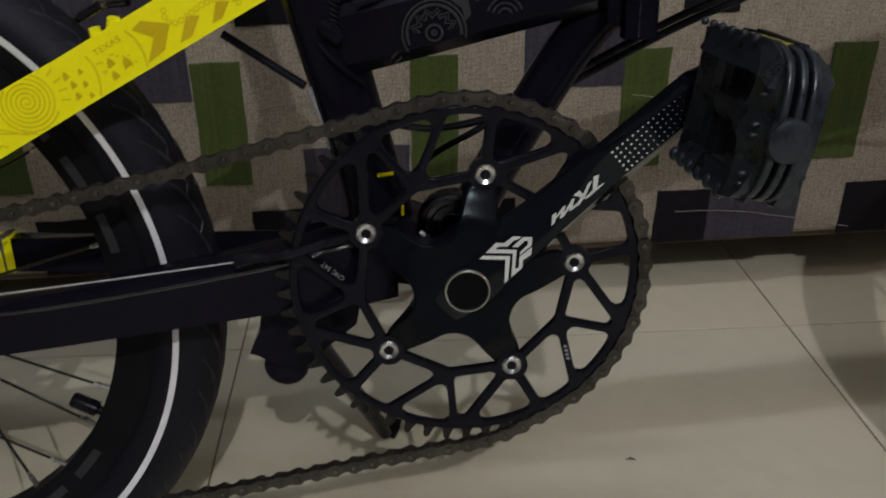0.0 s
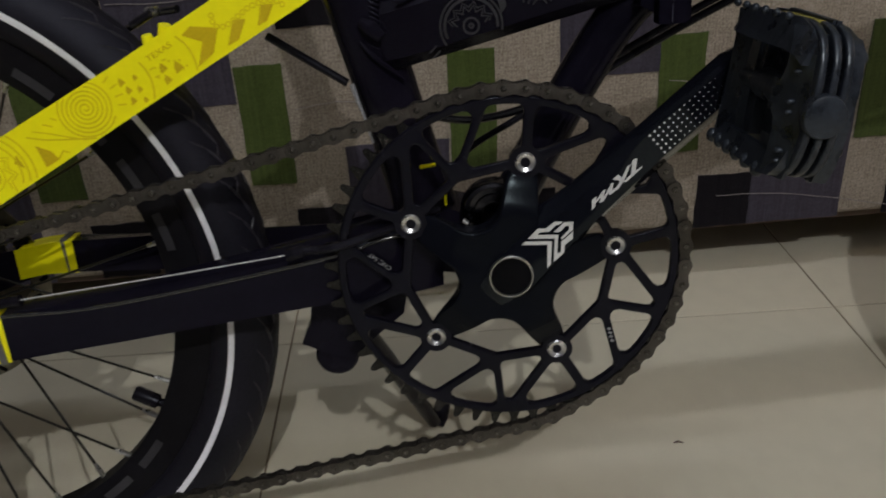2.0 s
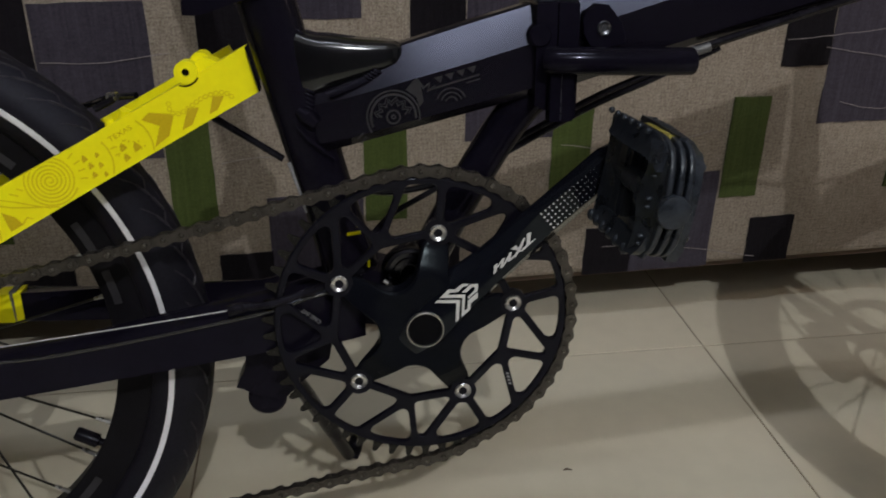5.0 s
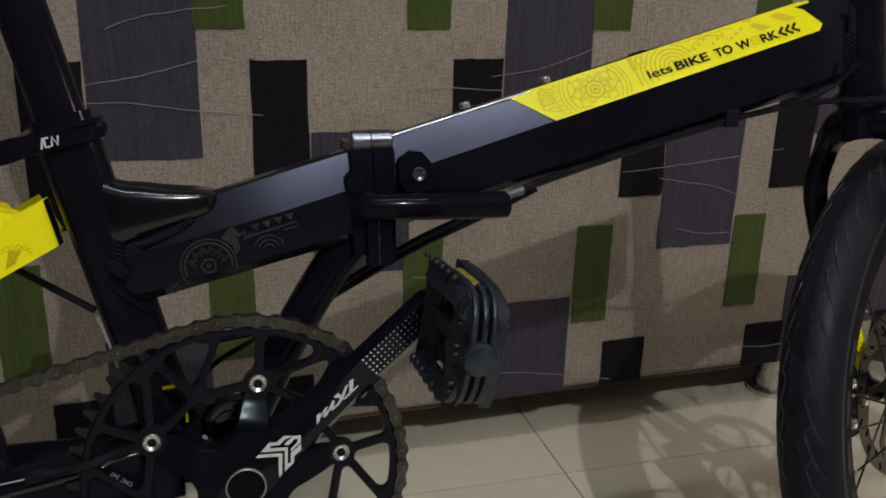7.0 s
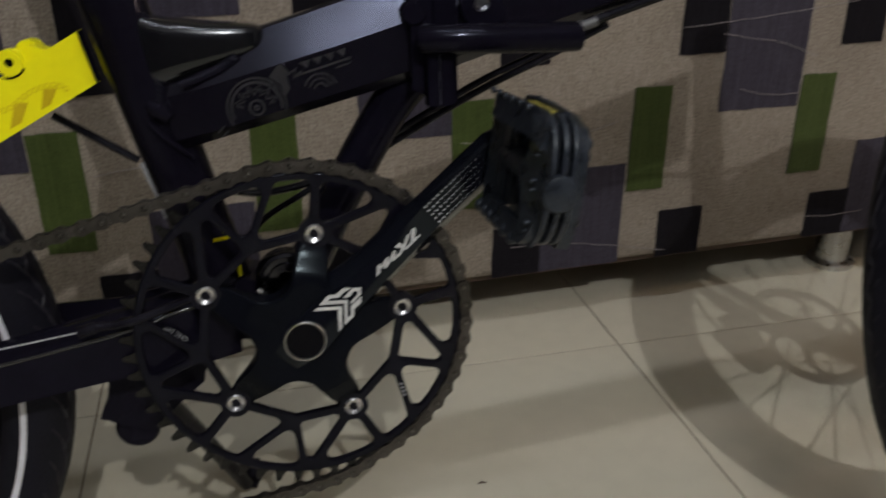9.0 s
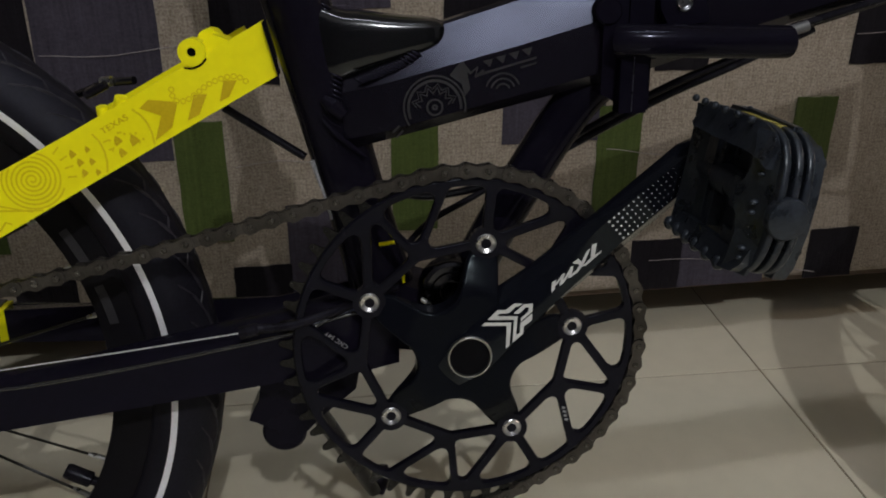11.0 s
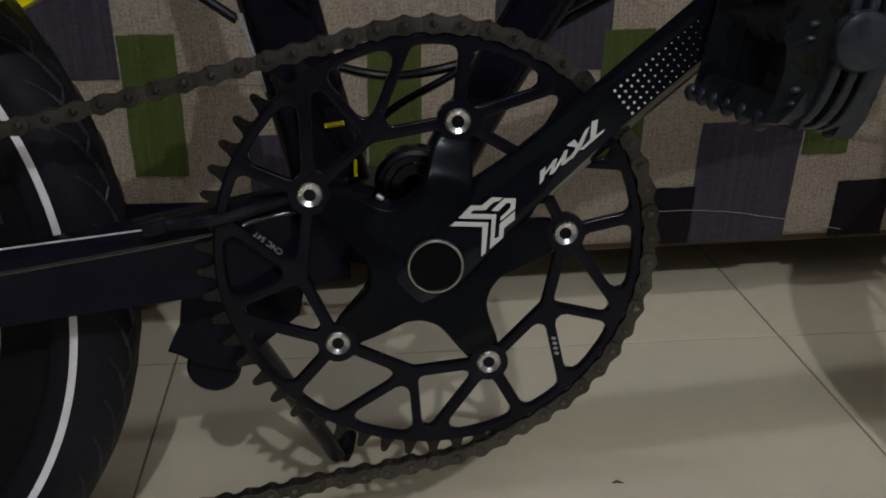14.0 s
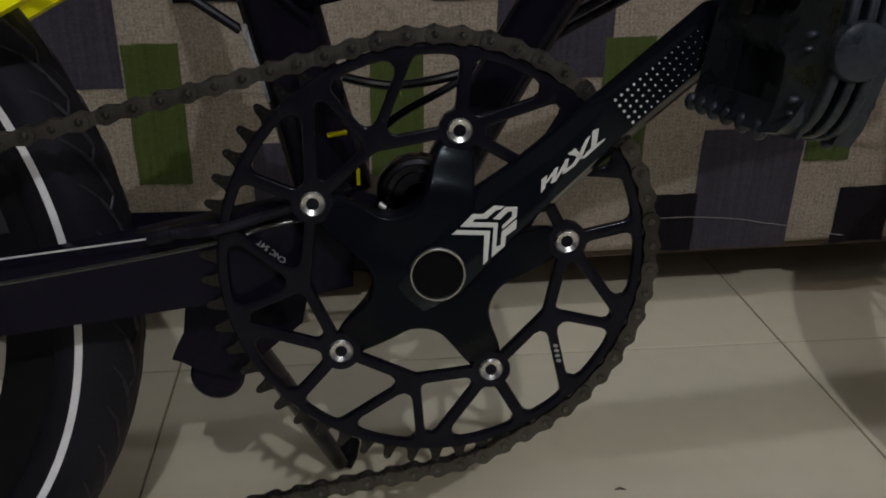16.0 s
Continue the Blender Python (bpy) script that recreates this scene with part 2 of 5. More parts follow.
def tube(points, radius, sides=12, caps=True, flat=1.0):
    """A round bar along points; radius may be a list."""
    pts = [Vector(p) for p in points]
    rad = radius if isinstance(radius, (list, tuple)) else [radius] * len(pts)
    secs, up = [], None
    for i, p in enumerate(pts):
        d = (pts[min(i + 1, len(pts) - 1)] - pts[max(i - 1, 0)]).normalized()
        if up is None:
            a, up = axes_of(d)
        a = d.cross(up).normalized()
        up = a.cross(d).normalized()
        secs.append([p + rad[i] * (math.cos(k) * a + flat * math.sin(k) * up) for k in (2 * math.pi * j / sides for j in range(sides))])
    return loft(secs, True, caps)


def smooth_path(points, steps=6):
    """Catmull-Rom through the points."""
    p = [Vector(q) for q in points]
    p = [2 * p[0] - p[1]] + p + [2 * p[-1] - p[-2]]
    out = []
    for i in range(1, len(p) - 2):
        for k in range(steps):
            t = k / steps
            a, b, c, d = p[i - 1], p[i], p[i + 1], p[i + 2]
            out.append(0.5 * ((2 * b) + (c - a) * t + (2 * a - 5 * b + 4 * c - d) * t * t + (3 * b - a - 3 * c + d) * t ** 3))
    out.append(p[-2])
    return out


def lathe(profile, origin, axis, steps=32, closed=False):
    """Profile of (radius, along) turned round axis through origin."""
    a, b = axes_of(Vector(axis))
    d, o = Vector(axis).normalized(), Vector(origin)
    secs = []
    for r, h in profile:
        secs.append([o + d * h + max(r, 1e-5) * (math.cos(k) * a + math.sin(k) * b) for k in (2 * math.pi * j / steps for j in range(steps))])
    if closed:
        secs.append(secs[0])
        bm = loft(secs, True, False)
        bmesh.ops.remove_doubles(bm, verts=bm.verts[:], dist=1e-7)
        return bm
    return loft(secs, True, True)


def plate(outline, y0, y1, bevel=0.0, segments=2, angle=40):
    """A flat outline in the bicycle's x-z plane, in mm, made thick from y0 to y1 mm."""
    bm = loft([[V(x, y0, z) for x, z in outline], [V(x, y1, z) for x, z in outline]])
    return bevelled(bm, bevel * mm, segments, angle)


def bar2d(a, b, w, y0, y1, bevel=0.8, w2=None):
    a, b = Vector(a), Vector(b)
    n = Vector((-(b - a).y, (b - a).x)).normalized()
    w2 = w if w2 is None else w2
    return plate([a + n * w / 2, a - n * w / 2, b - n * w2 / 2, b + n * w2 / 2], y0, y1, bevel)


def arc(cx, cz, r, a0, a1, n):
    return [(cx + r * math.cos(radians(a0 + (a1 - a0) * i / n)), cz + r * math.sin(radians(a0 + (a1 - a0) * i / n))) for i in range(n + 1)]


def ribbon(points, width, y, m=None, thick=0.25):
    """A printed line along 2D points (mm) lying on the plane y (mm), facing -y."""
    p = [Vector(q) for q in points]
    left, right = [], []
    for i, q in enumerate(p):
        d = (p[min(i + 1, len(p) - 1)] - p[max(i - 1, 0)]).normalized()
        n = Vector((-d.y, d.x)) * width / 2
        left.append(q + n)
        right.append(q - n)
    bm = bmesh.new()
    lv = [bm.verts.new(V(q.x, y, q.y)) for q in left]
    rv = [bm.verts.new(V(q.x, y, q.y)) for q in right]
    for i in range(len(p) - 1):
        bm.faces.new((lv[i], lv[i + 1], rv[i + 1], rv[i]))
    return bm


def patch(points, y):
    bm = bmesh.new()
    bm.faces.new([bm.verts.new(V(x, y, z)) for x, z in points])
    return bm


def lettering(text, size, m, name, mat, parent, label="", shear=0.0, weight=0.0, width=None):
    cu = bpy.data.curves.new(name, "FONT")
    cu.body, cu.size, cu.shear, cu.offset = text, size * mm, shear, weight * mm
    cu.align_x = "LEFT"
    tmp = new("lettering_tmp", cu)
    bpy.context.view_layer.update()
    me = bpy.data.meshes.new_from_object(tmp.evaluated_get(bpy.context.evaluated_depsgraph_get()))
    bpy.data.objects.remove(tmp)
    bpy.data.curves.remove(cu)
    if width:
        xs = [v.co.x for v in me.vertices]
        me.transform(Matrix.Diagonal((width * mm / (max(xs) - min(xs)), 1, 1, 1)) @ Matrix.Translation((-min(xs), 0, 0)))
    me.transform(m)
    me.name = name
    ob = new(name, me)
    me.materials.clear()
    me.materials.append(mat)
    ob.parent = parent
    if label:
        tagged(ob, label)
    return ob


def on_side(x, z, y, angle=0):
    """From a plane of print (x right, y up) to the bicycle's side that faces -y; mm and degrees."""
    return Matrix.Translation(V(x, y, z)) @ Matrix.Rotation(radians(-angle), 4, "Y") @ Matrix.Rotation(radians(90), 4, "X")


def structure(name, bm, mat, label, category, smooth=False):
    ob = part(name, bm, mat, None, label, smooth)
    return tagged(ob, label, category, kind="structure")


# ---- the room ----
X0, X1, Y0, Y1, H = -2.3, 2.9, -2.4, 2.2, 2.7
floor = structure("floor", box((X0, Y0, -0.10), (X1, Y1, -0.0011)), GROUT, "cream glazed floor tiles with thin grey grout joints", "floor")
structure("ceiling", box((X0 - 0.1, Y0 - 0.1, H), (X1 + 0.1, Y1 + 0.1, H + 0.1)), CEILING, "plain white painted ceiling of the room", "ceiling")
structure("wall_north", box((X0 - 0.1, Y1, -0.1), (X1 + 0.1, Y1 + 0.1, H)), PLASTER, "plain cream plastered wall behind the sofa", "wall")
# Unseen south and west walls, kept dark so the black paint mirrors little.
structure("wall_south", box((X0 - 0.1, Y0 - 0.1, -0.1), (X1 + 0.1, Y0, H)), DARK_WALL, "unseen wall kept dark to dim reflections in the paint", "wall")
structure("wall_west", box((X0 - 0.1, Y0, -0.1), (X0, Y1, H)), DARK_WALL, "unseen wall kept dark to dim reflections in the paint", "wall")
structure("wall_east", box((X1, Y0, -0.1), (X1 + 0.1, Y1, H)), PLASTER, "plain cream plastered wall of the room", "wall")

# ---- the sofa ----
SOFA_Y, HEM, SOFA_TOP = 1.005, 0.079, 0.80
SX0, SX1 = -1.10, 1.55


def sofa():
    root = new("sofa")
    root.location = (0.3, SOFA_Y + 0.4, 0)
    tagged(root, "patchwork fabric sofa in beige, violet-grey, green and black", "sofa")
    inv = Matrix.Translation(-root.location)

    def add(name, bm, mat, label="", parent=root, smooth=True):
        if parent is root:
            moved(bm, inv)
        return part(name, bm, mat, parent, label, smooth)

    add("body", box((SX0, SOFA_Y, HEM), (SX1, SOFA_Y + 0.82, SOFA_TOP), 0.012, 3), BEIGE, "beige woven fabric cover")
    add("underside", box((SX0 + 0.02, SOFA_Y + 0.02, HEM - 0.012), (SX1 - 0.02, SOFA_Y + 0.80, HEM - 0.001)), WOOD_DARK, "dark lining under the sofa")

    def cloth(x0, x1, z0, z1, mat, name, rnd, lift=0.0012):
        j = lambda: rnd.uniform(-0.0008, 0.0008)  # noqa: E731
        n = 6
        edge = [(x0 + (x1 - x0) * i / n + j(), z0 + j()) for i in range(n)] + [(x1 + j(), z0 + (z1 - z0) * i / n + j()) for i in range(n)]
        edge += [(x1 - (x1 - x0) * i / n + j(), z1 + j()) for i in range(n)] + [(x0 + j(), z1 - (z1 - z0) * i / n + j()) for i in range(n)]
        bm = bmesh.new()
        front = [bm.verts.new((x, SOFA_Y - lift, z)) for x, z in edge]
        back = [bm.verts.new((x, SOFA_Y + 0.001, z)) for x, z in edge]
        bm.faces.new(front)
        for i in range(len(edge)):
            k = (i + 1) % len(edge)
            bm.faces.new((front[i], back[i], back[k], front[k]))
        add(name, bm, mat, smooth=False)

    rnd = random.Random(4)
    step = 0.2235
    for k in range(-4, 7):
        x = 0.018 + step * k
        if x < SX0 + 0.02 or x + 0.2 > SX1 - 0.02:
            continue
        gx = x + {1: -0.007, 2: -0.008, 3: -0.006, 4: 0.002}.get(k, 0.0)
        if k != 5:
            cloth(gx - 0.046, gx + 0.003, 0.176, 0.306, GREEN, "green_patch", rnd, 0.0019)
        cloth(x - 0.052 + step, x - 0.002 + step, 0.545, 0.675, GREEN, "green_patch", rnd, 0.0019) if x + step < SX1 - 0.05 else None
        cloth(x - 0.002, x + 0.060, HEM + 0.001, 0.144, BLACKCLOTH, "black_patch", rnd, 0.0015)
        cloth(x + 0.002, x + 0.062, 0.341, 0.513, BLACKCLOTH, "black_patch", rnd, 0.0015)
        if k % 2 == 0:
            cloth(x + 0.058, x + 0.168, HEM + 0.001, 0.212, PURPLE, "violet_grey_patch", rnd)
            cloth(x + 0.064, x + 0.173, 0.412, 0.640, PURPLE, "violet_grey_patch", rnd)
        else:
            cloth(x + 0.064, x + 0.176, 0.268, 0.435, PURPLE, "violet_grey_patch", rnd)
    cloth(1.100, 1.194, 0.128, 0.241, PURPLE, "violet_grey_patch", rnd)
    cloth(1.137, 1.184, 0.314, 0.338, GREEN, "green_patch", rnd, 0.0019)
    for k, xs in enumerate((((79, 490), (120, 496), (163, 505), (203, 517)), ((78, 472), (123, 471), (188, 462), (255, 456)),
                            ((105, 544), (135, 555), (167, 561), (223, 567)), ((420, 480), (466, 481), (528, 477)),
                            ((513, 493), (576, 502), (640, 524)), ((692, 373), (813, 382), (929, 394)), ((745, 363), (827, 348), (882, 329)),
                            ((778, 295), (818, 285), (862, 284)), ((486, 119), (571, 114), (700, 88)), ((422, 258), (519, 247), (617, 267)),
                            ((-138, 376), (-86, 374), (-10, 382)), ((905, 112), (950, 108), (1000, 110)), ((30, 258), (80, 262), (150, 250)))):
        pts = smooth_path([Vector((x * mm, SOFA_Y - 0.0022, z * mm)) for x, z in xs], 8)
        pts = [p + Vector((0, 0, 0.0012 * noise.noise(p * 70 + Vector((k, 0, 0))))) for p in pts]
        add("loose_thread", tube(pts, 0.00045, 5), THREAD)
    for x, y in ((1.018, 1.062), (SX0 + 0.12, 1.062), (1.018, 1.70), (SX0 + 0.12, 1.70)):
        prof = [(0.0, 0.0), (0.033, 0.0), (0.034, 0.003), (0.034, 0.007), (0.030, 0.010), (0.024, 0.012), (0.024, HEM - 0.012), (0.0, HEM - 0.012)]
        add("leg", lathe(prof, (x, y, 0), (0, 0, 1), 28), SILVER, "short round steel leg with a flared foot")
    return root


sofa()

# ---- the folding bicycle: x ahead, y away from the drive side, z up, origin at the chainring's bolt circle ----
bike = new("folding_bicycle")
bike.matrix_basis = pose(0.1908, 0.5950, 0.2810, -6.536, 0, -3.177)
tagged(bike, "black and yellow folding bicycle leaning on its kickstand", "bicycle")
YC = 47.0


def P(name, bm, mat, label="", parent=None, smooth=True, angle=35):
    ob = part(name, bm, mat, parent or bike, label, smooth, angle)
    if smooth:
        wn = ob.modifiers.new("flat_faces", "WEIGHTED_NORMAL")
        wn.keep_sharp = True
        wn.weight = 90
    return ob


# frame tubes
TYRE_R, TUBE_R, WHEEL_Z = 249.0, 24.0, -27.0


def beam_section(x, zb, zs, zt, half=25, top=9.5, low=16, tip=0.0):
    """Six-sided beam section: narrow bottom, upright sides, slanted shoulders and a narrow top."""
    pts = [(-low, zb), (-half, zb + 7), (-half, zs), (-top, zt - 1.5), (-top + 3, zt), (top - 3, zt), (top, zt - 1.5), (half, zs), (half, zb + 7), (low, zb)]
    return [V(x + tip * (z - zb), YC + y, z) for y, z in pts]


rear_beam = P("rear_beam", bevelled(loft([beam_section(-68, 114.5, 148.5, 170.5, half=19), beam_section(-44, 120, 154, 176), beam_section(34, 139, 174, 199), beam_section(84, 151, 188, 213)]), 1.0 * mm, 2, 20), BEAM_BLACK, angle=12)
front_beam = P("front_beam", bevelled(loft([beam_section(106, 156, 194, 220), beam_section(190, 181, 219, 244), beam_section(440, 248, 294, 317, half=24), beam_section(470, 256, 302, 325, half=19)]), 1.0 * mm, 2, 20), BEAM_BLACK, angle=12)
AX, AZ = -101.5, 236.0
tilt = 0.25


def seat_axis(z):
    return (AX - (z - AZ) * tilt, z)


P("seat_tube", tube([V(seat_axis(z)[0], YC, z) for z in (238, 200, 150, 90, 40, -5)], [19.5 * mm, 19.5 * mm, 19.5 * mm, 19 * mm, 20 * mm, 21 * mm], 36), SATIN_BLACK)
P("seat_post", tube([V(seat_axis(z)[0], YC, z) for z in (150, 250, 560)], 15.6 * mm, 36), SATIN_BLACK, "black matt aluminium seat post")
d = Vector((-tilt, 0, 1)).normalized()
cl = V(seat_axis(226)[0], YC, 226)
clamp = P("seat_clamp", lathe([(15.4 * mm, 0), (21.5 * mm, 0), (23.4 * mm, 1 * mm), (23.6 * mm, 10 * mm), (24.6 * mm, 11 * mm), (24.8 * mm, 13 * mm), (23.8 * mm, 14.4 * mm), (15.4 * mm, 14.4 * mm)], cl - d * 8 * mm, d, 52), GLOSS_BLACK, "gloss black seat clamp with lever")
P("clamp_lever", bevelled(loft([[V(x, y + dy, z + dz) for dy, dz in ((-3.4, -h), (-3.4, h), (3.4, h), (3.4, -h))] for x, y, z, h in ((-104, 26, 224, 5.6), (-114, 22.5, 221.6, 6.2), (-126, 22, 219, 7.4), (-138, 25, 215.6, 7.6), (-148, 30, 212.4, 4.5))]), 2.4 * mm, 3, 25), GLOSS_BLACK, parent=clamp)
P("clamp_bolt", tube([V(-123, 24, 221), V(-125, 70, 224)], 4.6 * mm, 14), GLOSS_BLACK, parent=clamp)
P("clamp_nub", tube([V(-84, 40, 229.5), V(-78, 42, 230.6), V(-75, 44, 231)], [6 * mm, 6.4 * mm, 3.4 * mm], 16), GLOSS_BLACK, parent=clamp)
P("clamp_mark", joined(ribbon([(-112.6, 225.2), (-112.6, 219.6), (-109.6, 219.2), (-108.6, 225.8)], 1.3, 20.4), ribbon([(-105.4, 226.0), (-108, 225.6), (-107.2, 220.2), (-104.6, 220.6)], 1.3, 20.4), ribbon([(-103.6, 220.6), (-103.2, 226.6), (-100.2, 221.4), (-99.8, 227.2)], 1.3, 20.4)), WHITE_INK, "white printed mark", clamp, False)

# gusset between seat tube and beam
gus = []
for x, top, low, w in ((-90, 205, 146, 14), (-80, 199, 148, 17), (-72, 196, 150, 19), (-65, 194, 154, 20), (-56, 193.4, 157, 20.5), (-44, 191.4, 161, 20.5), (-32, 190, 165, 20), (-20, 189, 169, 19), (-13, 188.2, 171.5, 17.5), (-9, 186.4, 173.5, 14), (-7, 183.5, 176, 9), (-6.4, 181.6, 178, 4)):
    ring_ = []
    for k in range(48):
        a = 2 * math.pi * k / 48
        c_, s_ = math.cos(a), math.sin(a)
        ring_.append(V(x, YC + w * math.copysign(abs(c_) ** 0.52, c_), (top + low) / 2 + (top - low) / 2 * math.copysign(abs(s_) ** 0.52, s_)))
    gus.append(ring_)
P("gusset", loft(gus), GUSSET_BLACK, "polished black curved gusset", angle=60)
# weld beads
def weld(points, r, name="weld_bead"):
    bms = []
    pts = smooth_path(points, 14)
    last = pts[0]
    for p in pts:
        if (p - last).length >= 0.8 * r or p is pts[0]:
            last = p
            bm = bmesh.new()
            bmesh.ops.create_icosphere(bm, subdivisions=2, radius=r)
            bms.append(moved(bm, Matrix.Translation(p) @ Matrix.Rotation(radians(28), 4, "Y") @ Matrix.Diagonal((1.7, 0.5, 0.45, 1))))
    return tagged(P(name, joined(*bms), SATIN_BLACK), kind="stuff")


weld([V(-75, 34.0, 196), V(-72.5, 31.6, 180), V(-71, 29.4, 158), V(-71.5, 28.6, 138), V(-74, 29.4, 120)], 2.5 * mm)
weld([V(-58, 24, 156), V(-46, 24, 160), V(-34, 25.4, 165), V(-24, 28, 171)], 2.2 * mm)
weld([V(466, 25, 312), V(468, 24, 285), V(472, 25, 262)], 2.4 * mm)
P("folding_stop", joined(tube([V(-79, 26, 146), V(-74, 25, 142), V(-68, 25, 136)], [3 * mm, 5.4 * mm, 4 * mm], 14), tube([V(-80, 26, 134), V(-73, 24.5, 126), V(-64, 25, 118), V(-56, 27, 111)], [1.2 * mm, 1.6 * mm, 1.6 * mm, 1 * mm], 8)), SATIN_BLACK)

# strut from hinge to bottom bracket
P("down_strut", tube(smooth_path([V(96, YC, 152), V(82, YC, 146), V(60, YC, 118), V(30, YC, 68), V(4, YC, 20)], 5), [13 * mm] * 3 + [14 * mm] * 18, 32), GLOSS_BLACK)
P("bottom_bracket", lathe([(0, 0), (20 * mm, 0), (21.5 * mm, 2 * mm), (21.5 * mm, 66 * mm), (20 * mm, 68 * mm), (0, 68 * mm)], V(0, 13, 0), (0, 1, 0), 40), GLOSS_BLACK)
P("bearing_cup", lathe([(0, 2 * mm), (6 * mm, 1 * mm), (7.5 * mm, 0), (12 * mm, 0.4 * mm), (12.6 * mm, 2.2 * mm), (15.6 * mm, 2.4 * mm), (16.4 * mm, 0.8 * mm), (18.6 * mm, 1.4 * mm), (20 * mm, 4 * mm), (20 * mm, 12 * mm), (0, 12 * mm)], V(-7, 13, 29), (0, 1, 0), 44), GUSSET_METAL, "dark polished round cup above the axle")
# Small steel bits added to give the bright glints left of the cup.
P("cup_clip", joined(tube([V(-28, 11, 22), V(-24, 9, 18), V(-20, 9.4, 19), V(-22, 10, 24)], 1.7 * mm, 8), tube([V(-26, 9.5, 27), V(-23, 8.6, 25)], 1.5 * mm, 8)), SILVER, "small steel bits added for the bright glints beside the cup")
P("yoke", bevelled(loft([[V(-60, YC + y, 30 + z) for y, z in ((-20, -40), (-20, 8), (20, 8), (20, -40))], [V(0, YC + y, 0 + z) for y, z in ((-24, -18), (-24, 18), (24, 18), (24, -18))]]), 5 * mm), SATIN_BLACK)

# hinge
hinge = P("hinge_block", joined(bevelled(loft([[V(80, YC + y, z) for y, z in ((-31, 146), (-31, 212), (-20, 217), (24, 217), (30, 206), (28, 146))], [V(94, YC + y, z) for y, z in ((-31, 139), (-31, 213), (-20, 218), (24, 218), (30, 207), (28, 139))]]), 2 * mm),
                                bevelled(loft([[V(94.8, YC + y, z) for y, z in ((-31, 138), (-31, 213), (-20, 218), (24, 218), (30, 207), (28, 138))], [V(109, YC + y, z) for y, z in ((-30, 136), (-30, 212), (-20, 217), (24, 217), (30, 207), (28, 136))]]), 2 * mm)), GLOSS_BLACK, "gloss black frame hinge")
P("hinge_barrel", lathe([(0, 0), (6 * mm, 0), (7.5 * mm, 1.5 * mm), (7.5 * mm, 13 * mm), (7 * mm, 13.4 * mm), (7.5 * mm, 14 * mm), (7.5 * mm, 27 * mm), (6 * mm, 28 * mm), (0, 28 * mm)], V(80, 24, 219), (1, 0, 0), 24), HINGE_STEEL, parent=hinge)
P("hinge_clamp", bevelled(loft([[V(x, y, z) for x, y in ((88, 6), (104, 6), (104, 18), (88, 18))] for z in (136.4, 182)]), 3 * mm), GLOSS_BLACK, parent=hinge)
P("hinge_lever", tube(smooth_path([V(86, 10, 177), V(94, 5, 177), V(118, 2, 176.5), V(156, 2, 175.5), V(178, 3, 175), V(184, 4, 175)], 5), [7 * mm] + [9.2 * mm] * 23 + [8.4 * mm, 5 * mm], 28), GLOSS_BLACK, "gloss black hinge lever", hinge)
P("clamp_seam", box(V(95.2, 5.6, 137.6), V(95.6, 6.6, 168)), HINGE_STEEL, "thin bright seam", hinge)
P("latch", plate([(110.6, 203), (112.5, 207), (117, 209.5), (120, 212), (127, 211.5), (131, 207), (136, 201), (139.4, 193), (140, 186), (126, 184), (116, 185), (111.5, 193)], 13.5, 24, 2.6, 3, 20), GLOSS_BLACK, "black hinge latch", hinge)


def bolt_mesh(r, h, hole, o, axis=(0, -1, 0)):
    return lathe([(0, -2 * h), (r * 0.6, -2 * h), (r * 0.8, 0), (r, 0), (r, h * 0.6), (r * 0.86, h), (hole * 1.25, h * 0.62), (hole, h * 0.5), (hole * 0.95, h * 0.2), (0, h * 0.2)], o, axis, 24)


P("hinge_ear", bevelled(lathe([(0, 0), (6.5 * mm, 0), (7.6 * mm, 1.4 * mm), (7.6 * mm, 12 * mm), (0, 12 * mm)], V(82.5, 14.4, 192), (0, 1, 0), 24), 0), GLOSS_BLACK, parent=hinge)
# Steel strip stands in for the tube light mirrored along the beam's top edge.
P("beam_edge", tube([V(107, YC - 8.6, 219.6), V(190, YC - 8.6, 243.6), V(212, YC - 8.6, 250)], 1.0 * mm, 10), HINGE_STEEL, "bright strip standing for the sheen on the top edge", front_beam)
P("latch_bolt", bolt_mesh(4.8 * mm, 1.8 * mm, 2.4 * mm, V(124.7, 13.6, 196.5)), HINGE_STEEL, "silver hex socket bolt", hinge)
for x, z in ((167.5, 237), (228.6, 254.4)):
    bolt = P("top_bolt", lathe([(0, -3 * mm), (3.8 * mm, -3 * mm), (3.8 * mm, 5.4 * mm), (3.3 * mm, 6 * mm), (2.1 * mm, 6 * mm), (2.0 * mm, 3.6 * mm), (0, 3.6 * mm)], V(x, YC, z), (-0.27, 0, 0.96), 18), BOLT_STEEL, "small bright steel bolt", front_beam)
    P("bolt_washer", lathe([(0, 0), (6.4 * mm, 0), (6.0 * mm, 2.0 * mm), (0, 2.0 * mm)], V(x + 1.2, YC, z + 0.2), (-0.27, 0, 0.96), 18), GLOSS_BLACK, "black washer", bolt)
P("cable_guide", bevelled(loft([[V(x, YC + y, 275.6 + (x - 300) * 0.292 + z) for y, z in ((-4, -2), (-4, 2.2), (4, 2.2), (4, -2))] for x in (294.5, 305)]), 0.9 * mm), GLOSS_BLACK, "small black cable guide", front_beam)

